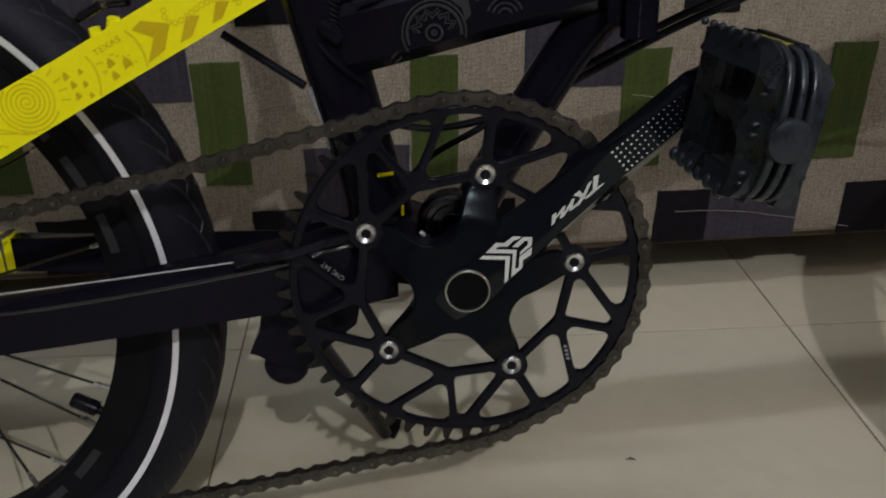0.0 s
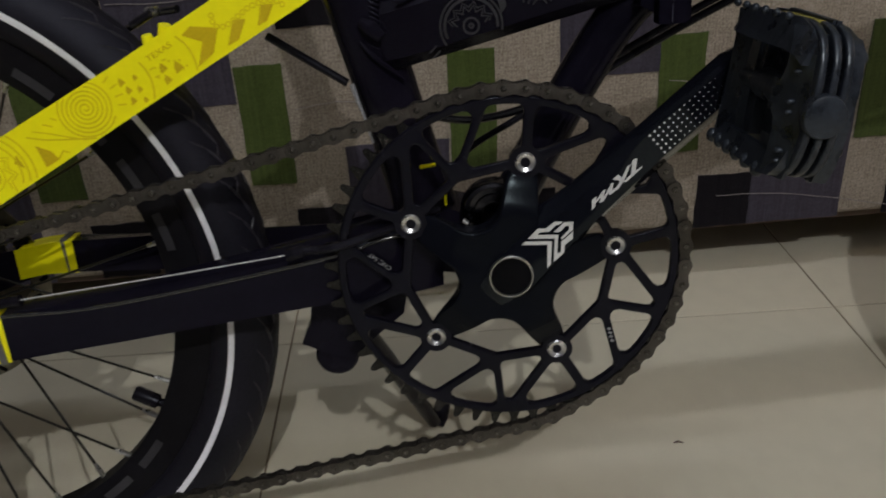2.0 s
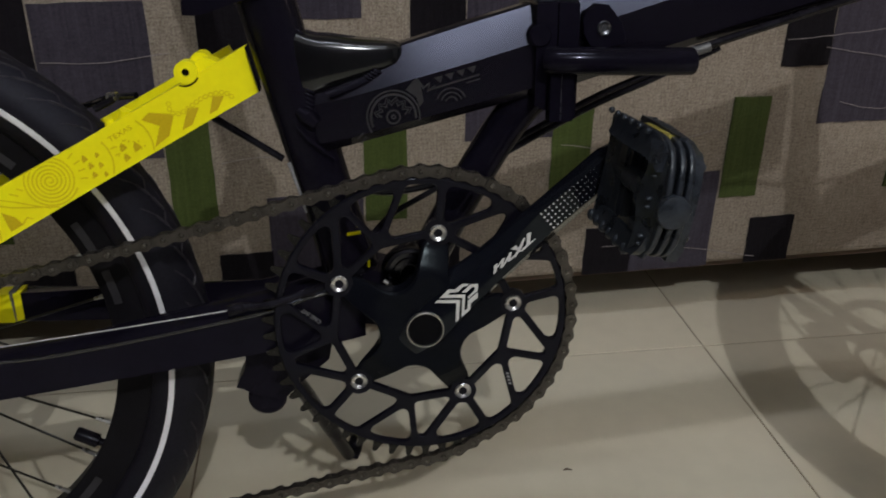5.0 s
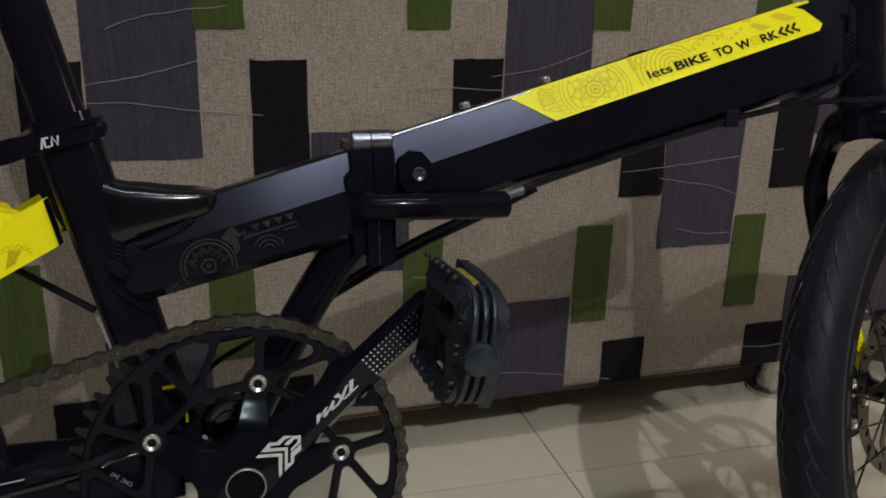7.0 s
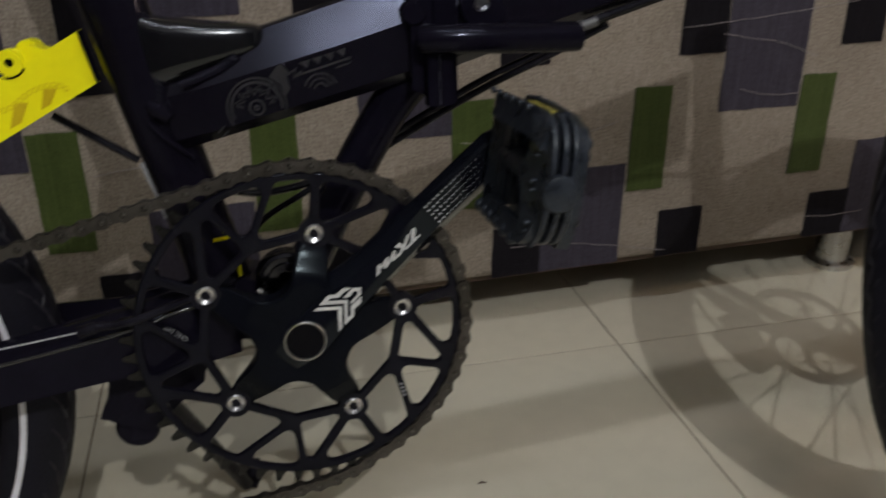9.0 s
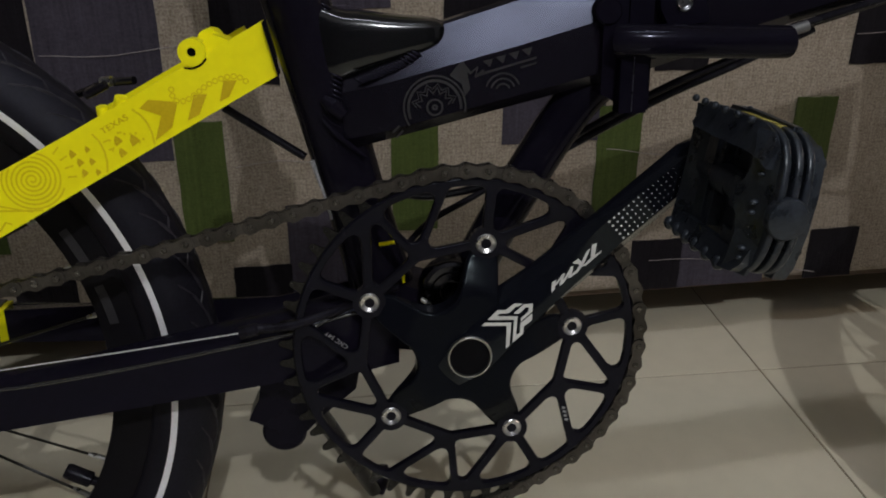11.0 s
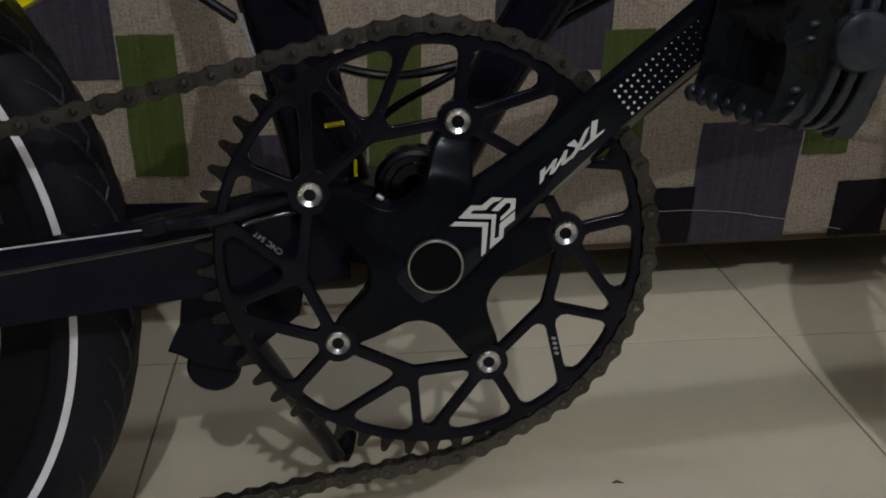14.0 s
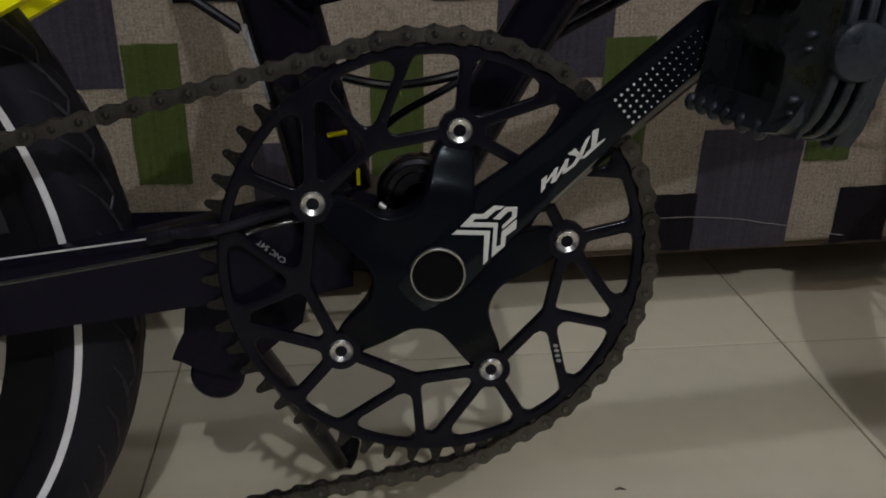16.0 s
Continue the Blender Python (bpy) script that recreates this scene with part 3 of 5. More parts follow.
# head tube, fork and front wheel, steered away
HEAD_TOP, HEAD_LOW = V(485, YC, 360), V(501, YC, 246)
P("head_tube", tube([HEAD_TOP, HEAD_LOW], 17.5 * mm, 32), SATIN_BLACK)
axis = (HEAD_LOW - HEAD_TOP).normalized()
P("head_cup", lathe([(17 * mm, 0), (21.5 * mm, 0), (21.5 * mm, 8 * mm), (19 * mm, 12 * mm), (0, 12 * mm)], HEAD_LOW - axis * 2 * mm, axis, 28), GLOSS_BLACK)
HUB = V(640, YC, WHEEL_Z)
TURN_M = bike.matrix_basis.inverted() @ pose(0.8205, 0.618, 0.2408, -15.1, 0, 21.2) @ Matrix.Translation(-HUB)


def turned(bm):
    return moved(bm, TURN_M)


crown = HEAD_LOW + axis * 22 * mm
ACROSS = (TURN_M.to_3x3() @ Vector((0, 1, 0))).normalized()
FORE = (TURN_M.to_3x3() @ Vector((1, 0, 0))).normalized()


def leg_path(s):
    side = ACROSS * s * mm
    low = [TURN_M @ (HUB + V(x, s * 54, z)) for x, z in ((-62, 110), (-50, 66), (-34, 20), (-6, 0))]
    return smooth_path([crown + side * 2, crown + side * 20 + V(0, 0, -5), crown + side * 37 + FORE * 0.014 + V(0, 0, -24), crown + side * 46 + FORE * 0.021 + V(0, 0, -66)] + low, 5)


fork = P("fork", joined(tube([crown - axis * 12 * mm, crown + axis * 13 * mm], 19 * mm, 28), *[tube(leg_path(s), [15 * mm] * 5 + [14 * mm, 13 * mm, 12 * mm, 11.2 * mm, 10.6 * mm] + [10.2 * mm] * 26, 20) for s in (-1, 1)]), GLOSS_BLACK, "gloss black fork with curved crown")


def tyre_mesh():
    """Tyre round the y axis at the origin, with grooves cut into the tread."""
    n, k = 240, 48
    secs = []
    for i in range(n):
        a = 2 * math.pi * i / n
        ring = []
        for j in range(k):
            b = 2 * math.pi * j / k
            r, y = TUBE_R * math.cos(b), TUBE_R * math.sin(b)
            v = b if b < math.pi else 2 * math.pi - b
            g = 1.2 if v < 0.10 else (0.6 if 1.80 < v < 2.3 and j % 2 else 0.0)
            r = max(r, -TUBE_R * 0.82)
            ring.append((TYRE_R - TUBE_R + r - g * math.cos(b), y - g * math.sin(b) * 0.8))
        secs.append([Vector((rr * mm * math.cos(a), y * mm, rr * mm * math.sin(a))) for rr, y in ring])
    return loft(secs + [secs[0]], True, False)


def tread_mesh():
    """Raised zigzag and slanting ribs on both shoulders of the tyre."""
    bms, period = [], 2 * math.pi / 60

    def on(u, v, side, lift=-0.25):
        a, r = u * period, (TUBE_R + lift)
        rr, y = TYRE_R - TUBE_R + r * math.cos(v), side * r * math.sin(v)
        return Vector((rr * math.cos(a), y, rr * math.sin(a))) * mm

    def rib(p, q, side, w):
        pts = [on(p[0] + (q[0] - p[0]) * t / 5, p[1] + (q[1] - p[1]) * t / 5, side) for t in range(6)]
        bms.append(tube(pts, [0.4 * w * mm] + [w * mm] * 4 + [0.4 * w * mm], 5))

    for i in range(60):
        for side in (-1, 1):
            o = i + (0.5 if side > 0 else 0)
            rib((o, 0.34), (o + 0.55, 0.50), side, 1.2)
            rib((o + 0.55, 0.50), (o + 1.05, 0.72), side, 1.2)
            rib((o + 1.05, 0.72), (o + 1.45, 1.02), side, 0.7)
            rib((o + 1.0, 0.34), (o + 0.72, 0.57), side, 0.9)
            rib((o + 0.3, 0.10), (o + 0.55, 0.24), side, 0.5)
    return joined(*bms)


def wheel(name, centre, m, label, drive, spin=0.0):
    w = new(name)
    w.parent = bike
    w.matrix_basis = m @ Matrix.Translation(centre) @ Matrix.Rotation(radians(spin), 4, "Y")
    tagged(w, label)
    bm = tyre_mesh()
    bmesh.ops.remove_doubles(bm, verts=bm.verts[:], dist=1e-6)
    part("tyre", bm, RUBBER, w, "black rubber tyre with a zigzag tread", True, 60)
    tagged(part("tread", tread_mesh(), TREAD, w, "raised zigzag tread ribs"), kind="stuff")
    part("rim", lathe([(180 * mm, -9 * mm), (183 * mm, -11 * mm), (199 * mm, -12.5 * mm), (206 * mm, -12.5 * mm), (206 * mm, 12.5 * mm), (199 * mm, 12.5 * mm), (183 * mm, 11 * mm), (180 * mm, 9 * mm)], (0, 0, 0), (0, 1, 0), 96, True), RIM_BLACK, w, "black double-wall rim")
    for s in (-1, 1):
        part("reflective_stripe", lathe([(219.2 * mm, s * 23.3 * mm), (221.2 * mm, s * 24.0 * mm), (223.4 * mm, s * 24.2 * mm), (223.4 * mm, s * 23.2 * mm), (219.2 * mm, s * 22.4 * mm)], (0, 0, 0), (0, 1, 0), 160, True), REFLECT if drive else RIM_GREY, w, "pale reflective sidewall stripe" if drive else "dull grey sidewall stripe")
    for s in (-1, 1):
        for a0 in (10, 100, 190, 280):
            bm = bmesh.new()
            pts = [(a, r) for a in range(a0, a0 + 47, 2) for r in (187, 193)]
            vs = [bm.verts.new(Vector((r * mm * math.cos(radians(a)), s * (11.1 + (r - 183) * 0.094 + 0.35) * mm, r * mm * math.sin(radians(a))))) for a, r in pts]
            for i in range(0, len(vs) - 3, 2):
                if (i // 2) % 6 < 4:
                    bm.faces.new((vs[i], vs[i + 1], vs[i + 3], vs[i + 2]))
            part("rim_print", bm, RIM_GREY, w, "faint grey rim print", False)
    part("hub", lathe([(0, -55 * mm), (6 * mm, -55 * mm), (6 * mm, -38 * mm), (14 * mm, -38 * mm), (14 * mm, -32 * mm), (27 * mm, -31 * mm), (28 * mm, -28 * mm), (16 * mm, -24 * mm), (15 * mm, 24 * mm), (28 * mm, 28 * mm), (27 * mm, 31 * mm), (20 * mm, 34 * mm), (14 * mm, 40 * mm), (6 * mm, 42 * mm), (6 * mm, 55 * mm), (0, 55 * mm)], (0, 0, 0), (0, 1, 0), 32), GLOSS_BLACK, w, "gloss black hub shell")
    first = nip = None
    for i in range(32):
        side = 1 if i % 2 else -1
        a = radians(360 / 32 * i)
        off = radians(62 if (i // 2) % 2 else -62)
        p = Vector((24 * mm * math.cos(a + off), side * 29 * mm, 24 * mm * math.sin(a + off)))
        q = Vector((184 * mm * math.cos(a), side * 3 * mm, 184 * mm * math.sin(a)))
        mq = Matrix.Translation(p) @ (q - p).to_track_quat("Z", "Y").to_matrix().to_4x4()
        if first is None:
            first = part("spoke", tube([(0, 0, 0), (0, 0, (q - p).length)], 1.0 * mm, 6), SPOKE, w, "thin black wire spoke")
            first.matrix_basis = mq
            nip = part("nipple", tube([(0, 0, 0), (0, 0, 0.012), (0, 0, 0.016)], [1.8 * mm, 1.8 * mm, 1.2 * mm], 8), SILVER, w, "silver spoke nipple")
            nip.matrix_basis = Matrix.Translation(q) @ (p - q).to_track_quat("Z", "Y").to_matrix().to_4x4()
        else:
            again("spoke", first, mq, w)
            again("nipple", nip, Matrix.Translation(q) @ (p - q).to_track_quat("Z", "Y").to_matrix().to_4x4(), w)
    va = radians(-29.3)
    vdir = Vector((math.cos(va), 0, math.sin(va)))
    part("valve", tube([vdir * 0.184, vdir * 0.177, vdir * 0.176, vdir * 0.160, vdir * 0.158], [3.2 * mm, 3.2 * mm, 5.4 * mm, 5.4 * mm, 4.4 * mm], 14), PLASTIC, w, "black plastic valve cap")
    return w


def rotor(w, y):
    """Steel brake disc: slotted ring, five slanted arms and a centre."""
    bms = [lathe([(66 * mm, y - 0.9 * mm), (80 * mm, y - 0.9 * mm), (80 * mm, y + 0.9 * mm), (66 * mm, y + 0.9 * mm)], (0, 0, 0), (0, 1, 0), 72, True)]
    bms.append(lathe([(18 * mm, y - 1 * mm), (27 * mm, y - 1 * mm), (27 * mm, y + 1 * mm), (18 * mm, y + 1 * mm)], (0, 0, 0), (0, 1, 0), 36, True))
    part("brake_disc", joined(*bms), DISC_STEEL, w, "thin slotted steel brake disc")
    first = None
    for i in range(6):
        pts = [Vector((rr * math.cos(aa), rr * math.sin(aa))) for rr, aa in ((23, 0.0), (34, 0.30), (44, 0.36), (54, 0.40), (62, 0.58), (69, 0.86))]
        left, right = [], []
        for k, q in enumerate(pts):
            d_ = (pts[min(k + 1, 5)] - pts[max(k - 1, 0)]).normalized()
            n_ = Vector((-d_.y, d_.x)) * (5.2, 4.2, 3.6, 3.6, 4.0, 5.0)[k]
            left.append(q + n_)
            right.append(q - n_)
        m = Matrix.Rotation(radians(60 * i), 4, "Y")
        if first is None:
            first = part("disc_arm", loft([[Vector((q.x * mm, y + e * mm, q.y * mm)) for q in left + right[::-1]] for e in (-0.7, 0.7)]), DISC_STEEL, w)
        else:
            again("disc_arm", first, m, w)
    hole = None
    for i in range(32):
        a, r = radians(11.25 * i), (70 if i % 2 else 76)
        o = Matrix.Translation(Vector((r * mm * math.cos(a), y, r * mm * math.sin(a)))) @ Matrix.Rotation(-a - 0.6, 4, "Y")
        if hole is None:
            hole = part("disc_hole", box((-3.6 * mm, -1.2 * mm, -1.6 * mm), (3.6 * mm, 1.2 * mm, 1.6 * mm)), HOLE_SHADE, w, "black block standing for the dark of a slot")
            hole.matrix_basis = o
        else:
            again("disc_hole", hole, o, w)


rear = wheel("rear_wheel", V(-403.5, YC + 9, WHEEL_Z), Matrix.Identity(4), "rear wheel with black rim and reflective tyre stripe", True)
front = wheel("front_wheel", HUB, TURN_M, "front wheel turned aside with brake disc", False, 40)
rotor(front, 36 * mm)
rotor(rear, 36 * mm)
CAL = turned(joined(box(HUB + V(-112, 36, -20), HUB + V(-66, 62, 46), 7 * mm), box(HUB + V(-84, 44, -10), HUB + V(-60, 62, 60), 5 * mm)))
caliper = P("brake_caliper", CAL, GLOSS_BLACK, "black front disc brake caliper")
for dx, dz in ((-92, 34), (-72, 13), (-96, -2)):
    P("caliper_bolt", turned(bolt_mesh(5.5 * mm, 4 * mm, 2.4 * mm, HUB + V(dx, 34, dz))), SILVER, "silver caliper bolt", caliper)
P("brake_hose", turned(tube(smooth_path([HUB + V(-88, 54, 20), HUB + V(-92, 58, 60), HUB + V(-78, 60, 120), HUB + V(-84, 62, 180)], 6), 2.2 * mm, 10)), PLASTIC, "black brake cable", caliper)
P("fork_sticker", turned(tube([HUB + V(-55, 54, 84), HUB + V(-50, 54, 66), HUB + V(-40, 54, 36)], [13.4 * mm, 13.2 * mm, 12 * mm], 20)), YELLOW, "yellow band on the fork leg", fork)

# rear triangle
STAY_A, STAY_B = Vector((-107, 177)), Vector((-396, 19))
STAY_D = (STAY_B - STAY_A).normalized()
STAY_N = Vector((STAY_D.y, -STAY_D.x))


def stay_point(along, across, y):
    """A place on a seat stay: mm from its front end and across it, at y."""
    q = STAY_A + STAY_D * along + STAY_N * across
    return V(q.x, y, q.y)


def stay_face(along):
    return 6.2 - along * 0.022


def stay(y, name):
    secs = []
    sgn = -1 if y < YC else 1
    for along, lo, hi in ((0 if sgn < 0 else 16, -15.8, 12.4), (120, -15, 13.4), (329, -15, 19.5)):
        yy = YC + sgn * (YC - stay_face(along) - 6) + (7 if sgn > 0 else 0)
        up = 0 if sgn < 0 else 2.4
        cut = (2.4, -5.3) if along == 0 else (0, 0)
        secs.append([stay_point(along + (cut[1] if e > 0 else cut[0]), e + up, yy + dy) for dy, e in ((-6, lo), (-6, hi), (6, hi), (6, lo))])
    return P(name, bevelled(loft(secs), 2 * mm), YELLOW, "yellow seat stay with ochre tribal print")


near_stay = stay(12, "seat_stay")
# Slab added to hide the yellow end face behind black.
P("stay_end", loft([[stay_point(s_, e, y) for s_, e, y in ((2.2 - k, -15.6, 0.9), (-5.4 - k, 12.0, 0.9), (-5.4 - k, 12.0, 13.2), (2.2 - k, -15.6, 13.2))] for k in (0, 0.8)]), SATIN_BLACK, "black slab added to cover the front end of the stay", near_stay)
far_stay = stay(82, "seat_stay")


def cstay(rows, ends, side, name):
    """Box-section chain stay through rows of (x, top, bottom, offset from the middle), with a yellow end."""
    secs = [[V(x, YC + side * off + dy * -side, z) for dy, z in ((-8, zb), (-8, zt - drop), (-1, zt - drop * 0.25), (8, zt), (8, zb))] for (x, zt, zb, off), drop in zip(rows, (8, 10, 12, 6, 1.5))]
    ob = P(name, bevelled(loft(secs), 1.6 * mm), GLOSS_BLACK, "gloss black box-section chain stay")
    # Ridge added so that a bright highlight line runs along the edge.
    ridge = [V(x, YC + side * (off + 7.7), zt - drop - 0.3) for (x, zt, zb, off), drop in zip(rows, (8, 10, 12, 6, 1.5))]
    P("edge_ridge", tube(smooth_path(ridge, 5), 1.2 * mm, 12), EDGE_GLOSS, "glossy ridge added to carry a highlight along the stay's edge", ob)
    secs = [[V(x, YC + side * off + dy, z) for dy, z in ((-8.4, zb), (-8.4, zt), (8.4, zt), (8.4, zb))] for x, zt, zb, off in ends]
    P("dropout_end", bevelled(loft(secs), 3 * mm), YELLOW, "yellow rear end of the chain stay", ob)
    x, zt, zb, off = ends[0]
    P("stay_band", bevelled(loft([[V(xx + 0.06 * (zt - z), YC + side * (off + 1.0) + dy, z) for dy, z in ((-8.8, zb - 0.6), (-8.8, zt + 0.6), (8.8, zt + 0.6), (8.8, zb - 0.6))] for xx in (x - 8.4, x - 4.0)]), 1 * mm), BAND_GREY, "grey band", ob)
    return ob


near_cs = cstay(((-40, 30, -18, 22), (-80, 27, -23, 30), (-110, 22, -20, 36), (-243, -5, -37, 38), (-311, -11, -43, 43.4)),
                ((-311, -10.4, -43.6, 43.4), (-362, -11, -47, 48), (-412, -14, -44, 52)), -1, "chain_stay")
cstay(((-40, 26, -18, 22), (-80, 16, -20, 30), (-118, 7, -21, 36), (-230, 6, -20, 38), (-296, 4.4, -18.6, 40)),
      ((-296, 5, -19.2, 40), (-319, 2.6, -19.8, 42.4), (-346, -3, -25, 45)), 1, "chain_stay")
P("far_dropout", plate([(-316, 2), (-316, -18), (-380, -40), (-412, -40), (-412, -8), (-370, -6)], YC + 36, YC + 46, 2), SATIN_BLACK, "black dropout plate on the far side")
P("seat_stay_dropout", plate([(-380, 36), (-360, 40), (-385, -50), (-412, -50), (-415, 10)], YC - 62, YC - 57, 2), YELLOW, "yellow dropout plate", near_stay)

# yellow eyelets on the stay
def eyelet(x, z, r, y0, y1, hole):
    ob = P("cable_eyelet", lathe([(hole * mm, 0), (r * mm, 0), (r * mm, (y1 - y0) * mm), (hole * mm, (y1 - y0) * mm)], V(x, y0, z), (0, 1, 0), 24, True), YELLOW, "yellow cable eyelet", near_stay)
    P("eyelet_bore", lathe([(0, 0), (hole * mm, 0), (hole * mm, 1 * mm), (0, 1 * mm)], V(x, y0 + 2.4, z), (0, 1, 0), 16), HOLE_SHADE, "black disc standing for the shade inside the eyelet", ob)
    return ob


eyelet(-145.8, 175.1, 7.2, 4, 15, 2.4)
eyelet(-138, 180, 6.2, 16, 32, 1.6)
# Dark strip laid on the stay where the eyelet's gap would be in shadow.
P("eyelet_groove", tube(smooth_path([V(-150.5, 5.6, 167.0), V(-146, 5.4, 166.6), V(-141.5, 5.4, 168.6), V(-138.6, 5.6, 171.6)], 4), 0.6 * mm, 8), HOLE_SHADE, "dark strip standing for the shade under the eyelet", near_stay)
P("eyelet_foot", plate([(-150, 167), (-143, 178), (-135, 184), (-125, 180), (-122, 174), (-146, 162)], 9, 26, 3), YELLOW, parent=near_stay)
P("cable_guide", joined(tube([V(-196, 12, 138), V(-197, 10, 147)], [4 * mm, 3 * mm], 12), tube([V(-188, 12, 143), V(-186, 10, 152)], [4 * mm, 3.4 * mm], 12)), YELLOW, parent=near_stay)
P("guide_pin", tube([V(-206, 16, 152), V(-194, 14, 158)], 2.4 * mm, 10), PLASTIC, parent=near_stay)

# chainring
RING_A = 80.0
PITCH_R, TEETH = 107.3, 54


def clipped(poly, n, c):
    """The part of a convex outline where n . p >= c."""
    out = []
    for p, q in zip(poly, poly[1:] + poly[:1]):
        dp, dq = p.dot(n) - c, q.dot(n) - c
        if dp >= 0:
            out.append(p)
        if (dp > 0) != (dq > 0) and abs(dp - dq) > 1e-9:
            out.append(p + (q - p) * dp / (dp - dq))
    return out


def rounded(kernel, r):
    """A convex outline grown by r, its corners round."""
    out = []
    for i, p in enumerate(kernel):
        d0, d1 = p - kernel[i - 1], kernel[(i + 1) % len(kernel)] - p
        a0, a1 = math.atan2(-d0.x, d0.y), math.atan2(-d1.x, d1.y)
        turn = (a1 - a0) % (2 * math.pi)
        for k in range(4):
            a = a0 + turn * k / 3
            out.append((p.x + r * math.cos(a), p.y + r * math.sin(a)))
    return out


def window(edges, r, rim=98.6):
    """Kernel of one opening between struts given as (a, b, half width); the opening lies to the left of a to b."""
    poly = [Vector((rim - r) * Vector((math.cos(radians(6 * k)), math.sin(radians(6 * k))))) for k in range(60)]
    for a, b, h in edges:
        d_ = (b - a).normalized()
        n = Vector((-d_.y, d_.x))
        poly = clipped(poly, n, a.dot(n) + h + r)
    out = [p for i, p in enumerate(poly) if (p - poly[i - 1]).length > 0.05]
    return out


def chainring():
    """One plate with a rounded opening between every two struts."""
    pol = lambda r, ang: Vector((r * math.cos(radians(ang)), r * math.sin(radians(ang))))  # noqa: E731
    kernels, inner = [], []
    for i in range(5):
        a = RING_A + 72 * i
        b, j, nb = pol(65.5, a), pol(64, a - 35), pol(65.5, a - 72)
        inner += [(j, b, 2.9), (nb, j, 2.9)]
        r1, r2, r3, r4, r5 = pol(101, a + 1.5), pol(101, a - 27), pol(101, a - 30), pol(101, a - 55.5), pol(101, a - 70.5)
        kernels.append((window([(b, r2, -0.0 + 2.9), (r1, b, 3.1)], 4.5), 4.5))
        kernels.append((window([(b, j, 2.9), (j, r3, 2.5), (r2, b, 2.9)], 3.2), 3.2))
        kernels.append((window([(j, r4, 2.5), (r3, j, 2.5)], 4.5), 4.5))
        kernels.append((window([(j, nb, 2.9), (nb, r5, 3.1), (r4, j, 2.5)], 4.2), 4.2))
    hole = [pol(80, 6 * k) for k in range(60)]
    for p, q, h in inner:
        d_ = (q - p).normalized()
        n = Vector((-d_.y, d_.x))
        if n.dot(-p) < 0:
            n = -n
        hole = clipped(hole, n, p.dot(n) + h + 6)
    kernels.append(([p for i, p in enumerate(hole) if (p - hole[i - 1]).length > 0.05], 6.0))
    bm = bmesh.new()

    def loop(pts, y):
        vs = [bm.verts.new(V(x, y, z)) for x, z in pts]
        return vs, [bm.edges.new((vs[k - 1], vs[k])) for k in range(len(vs))]

    def wall(p, q):
        for k in range(len(p)):
            bm.faces.new((p[k - 1], p[k], q[k], q[k - 1]))

    front, back = [], []
    rims = [loop([pol(rr, 2 * k)[:] for k in range(180)], y) for rr, y in ((102.4, -1.4), (103.4, -0.6), (103.8, 0.2), (103.8, 2.4))]
    for p, q in zip(rims, rims[1:]):
        wall(p[0], q[0])
    front += rims[0][1]
    back += rims[-1][1]
    for kern, r in kernels:
        if len(kern) < 3:
            continue
        rows = [loop(rounded(kern, r + e), y) for e, y in ((1.1, -1.4), (0.35, -1.0), (0, -0.2), (0, 2.4))]
        for p, q in zip(rows, rows[1:]):
            wall(p[0], q[0])
        front += rows[0][1]
        back += rows[-1][1]
    bmesh.ops.triangle_fill(bm, edges=front, use_beauty=True, normal=(0, -1, 0))
    bmesh.ops.triangle_fill(bm, edges=back, use_beauty=True, normal=(0, 1, 0))
    ring = P("chainring", bm, RING_BLACK, "large black chainring with branching struts", angle=30)
    tab = None
    for i in range(5):
        b = pol(65.2, RING_A + 72 * i)
        m = Matrix.Translation(V(b.x, 0, b.y))
        if tab is None:
            tab = part("bolt_tab", plate(arc(0, 0, 9.8, 0, 345, 23), -1.8, 3.0, 0.9), RING_BLACK, ring)
            tab.matrix_basis = m
        else:
            again("bolt_tab", tab, m, ring)
    outline = [(102.6, -5.6), (103.6, -4.2), (105.0, -3.1), (107.2, -2.5), (109.8, -2.3), (111.4, -1.7), (112.0, -0.5), (111.8, 0.6), (110.6, 1.6), (108.6, 2.1), (106.6, 2.6), (105.0, 3.2), (103.6, 4.2), (102.6, 5.6)]
    tooth = None
    for i in range(TEETH):
        m = Matrix.Rotation(radians(360 / TEETH * i + 3), 4, "Y")
        if tooth is None:
            bm = loft([[V(r, y + (0.5 if r > 108 and y < 1 else (-0.5 if r > 108 else 0)), z) for r, z in outline] for y in (0.3, 2.3)])
            tooth = part("tooth", bm, TOOTH, ring, "dark tooth with a worn bright tip")
            tooth.matrix_basis = m
        else:
            again("tooth", tooth, m, ring)
    # bolts
    first = None
    for i in range(5):
        a = radians(RING_A + 72 * i)
        m = Matrix.Translation(V(65 * math.cos(a), 0, 65 * math.sin(a)))
        if first is None:
            first = part("chainring_bolt", bolt_mesh(6.2 * mm, 2.8 * mm, 2.3 * mm, (0, 0, 0)), BOLT_STEEL, ring, "bright steel chainring bolt")
            first.matrix_basis = m
        else:
            again("chainring_bolt", first, m, ring)
        sock = Matrix.Translation(m.translation + V(0, -1.2, 0))
        if i == 0:
            hole = part("bolt_socket", lathe([(0, 0), (2.3 * mm, 0), (2.3 * mm, 0.4 * mm), (0, 0.4 * mm)], (0, 0, 0), (0, -1, 0), 6), HOLE_SHADE, ring, "black disc standing for the shade in the hexagon socket")
            hole.matrix_basis = sock
        else:
            again("bolt_socket", hole, sock, ring)
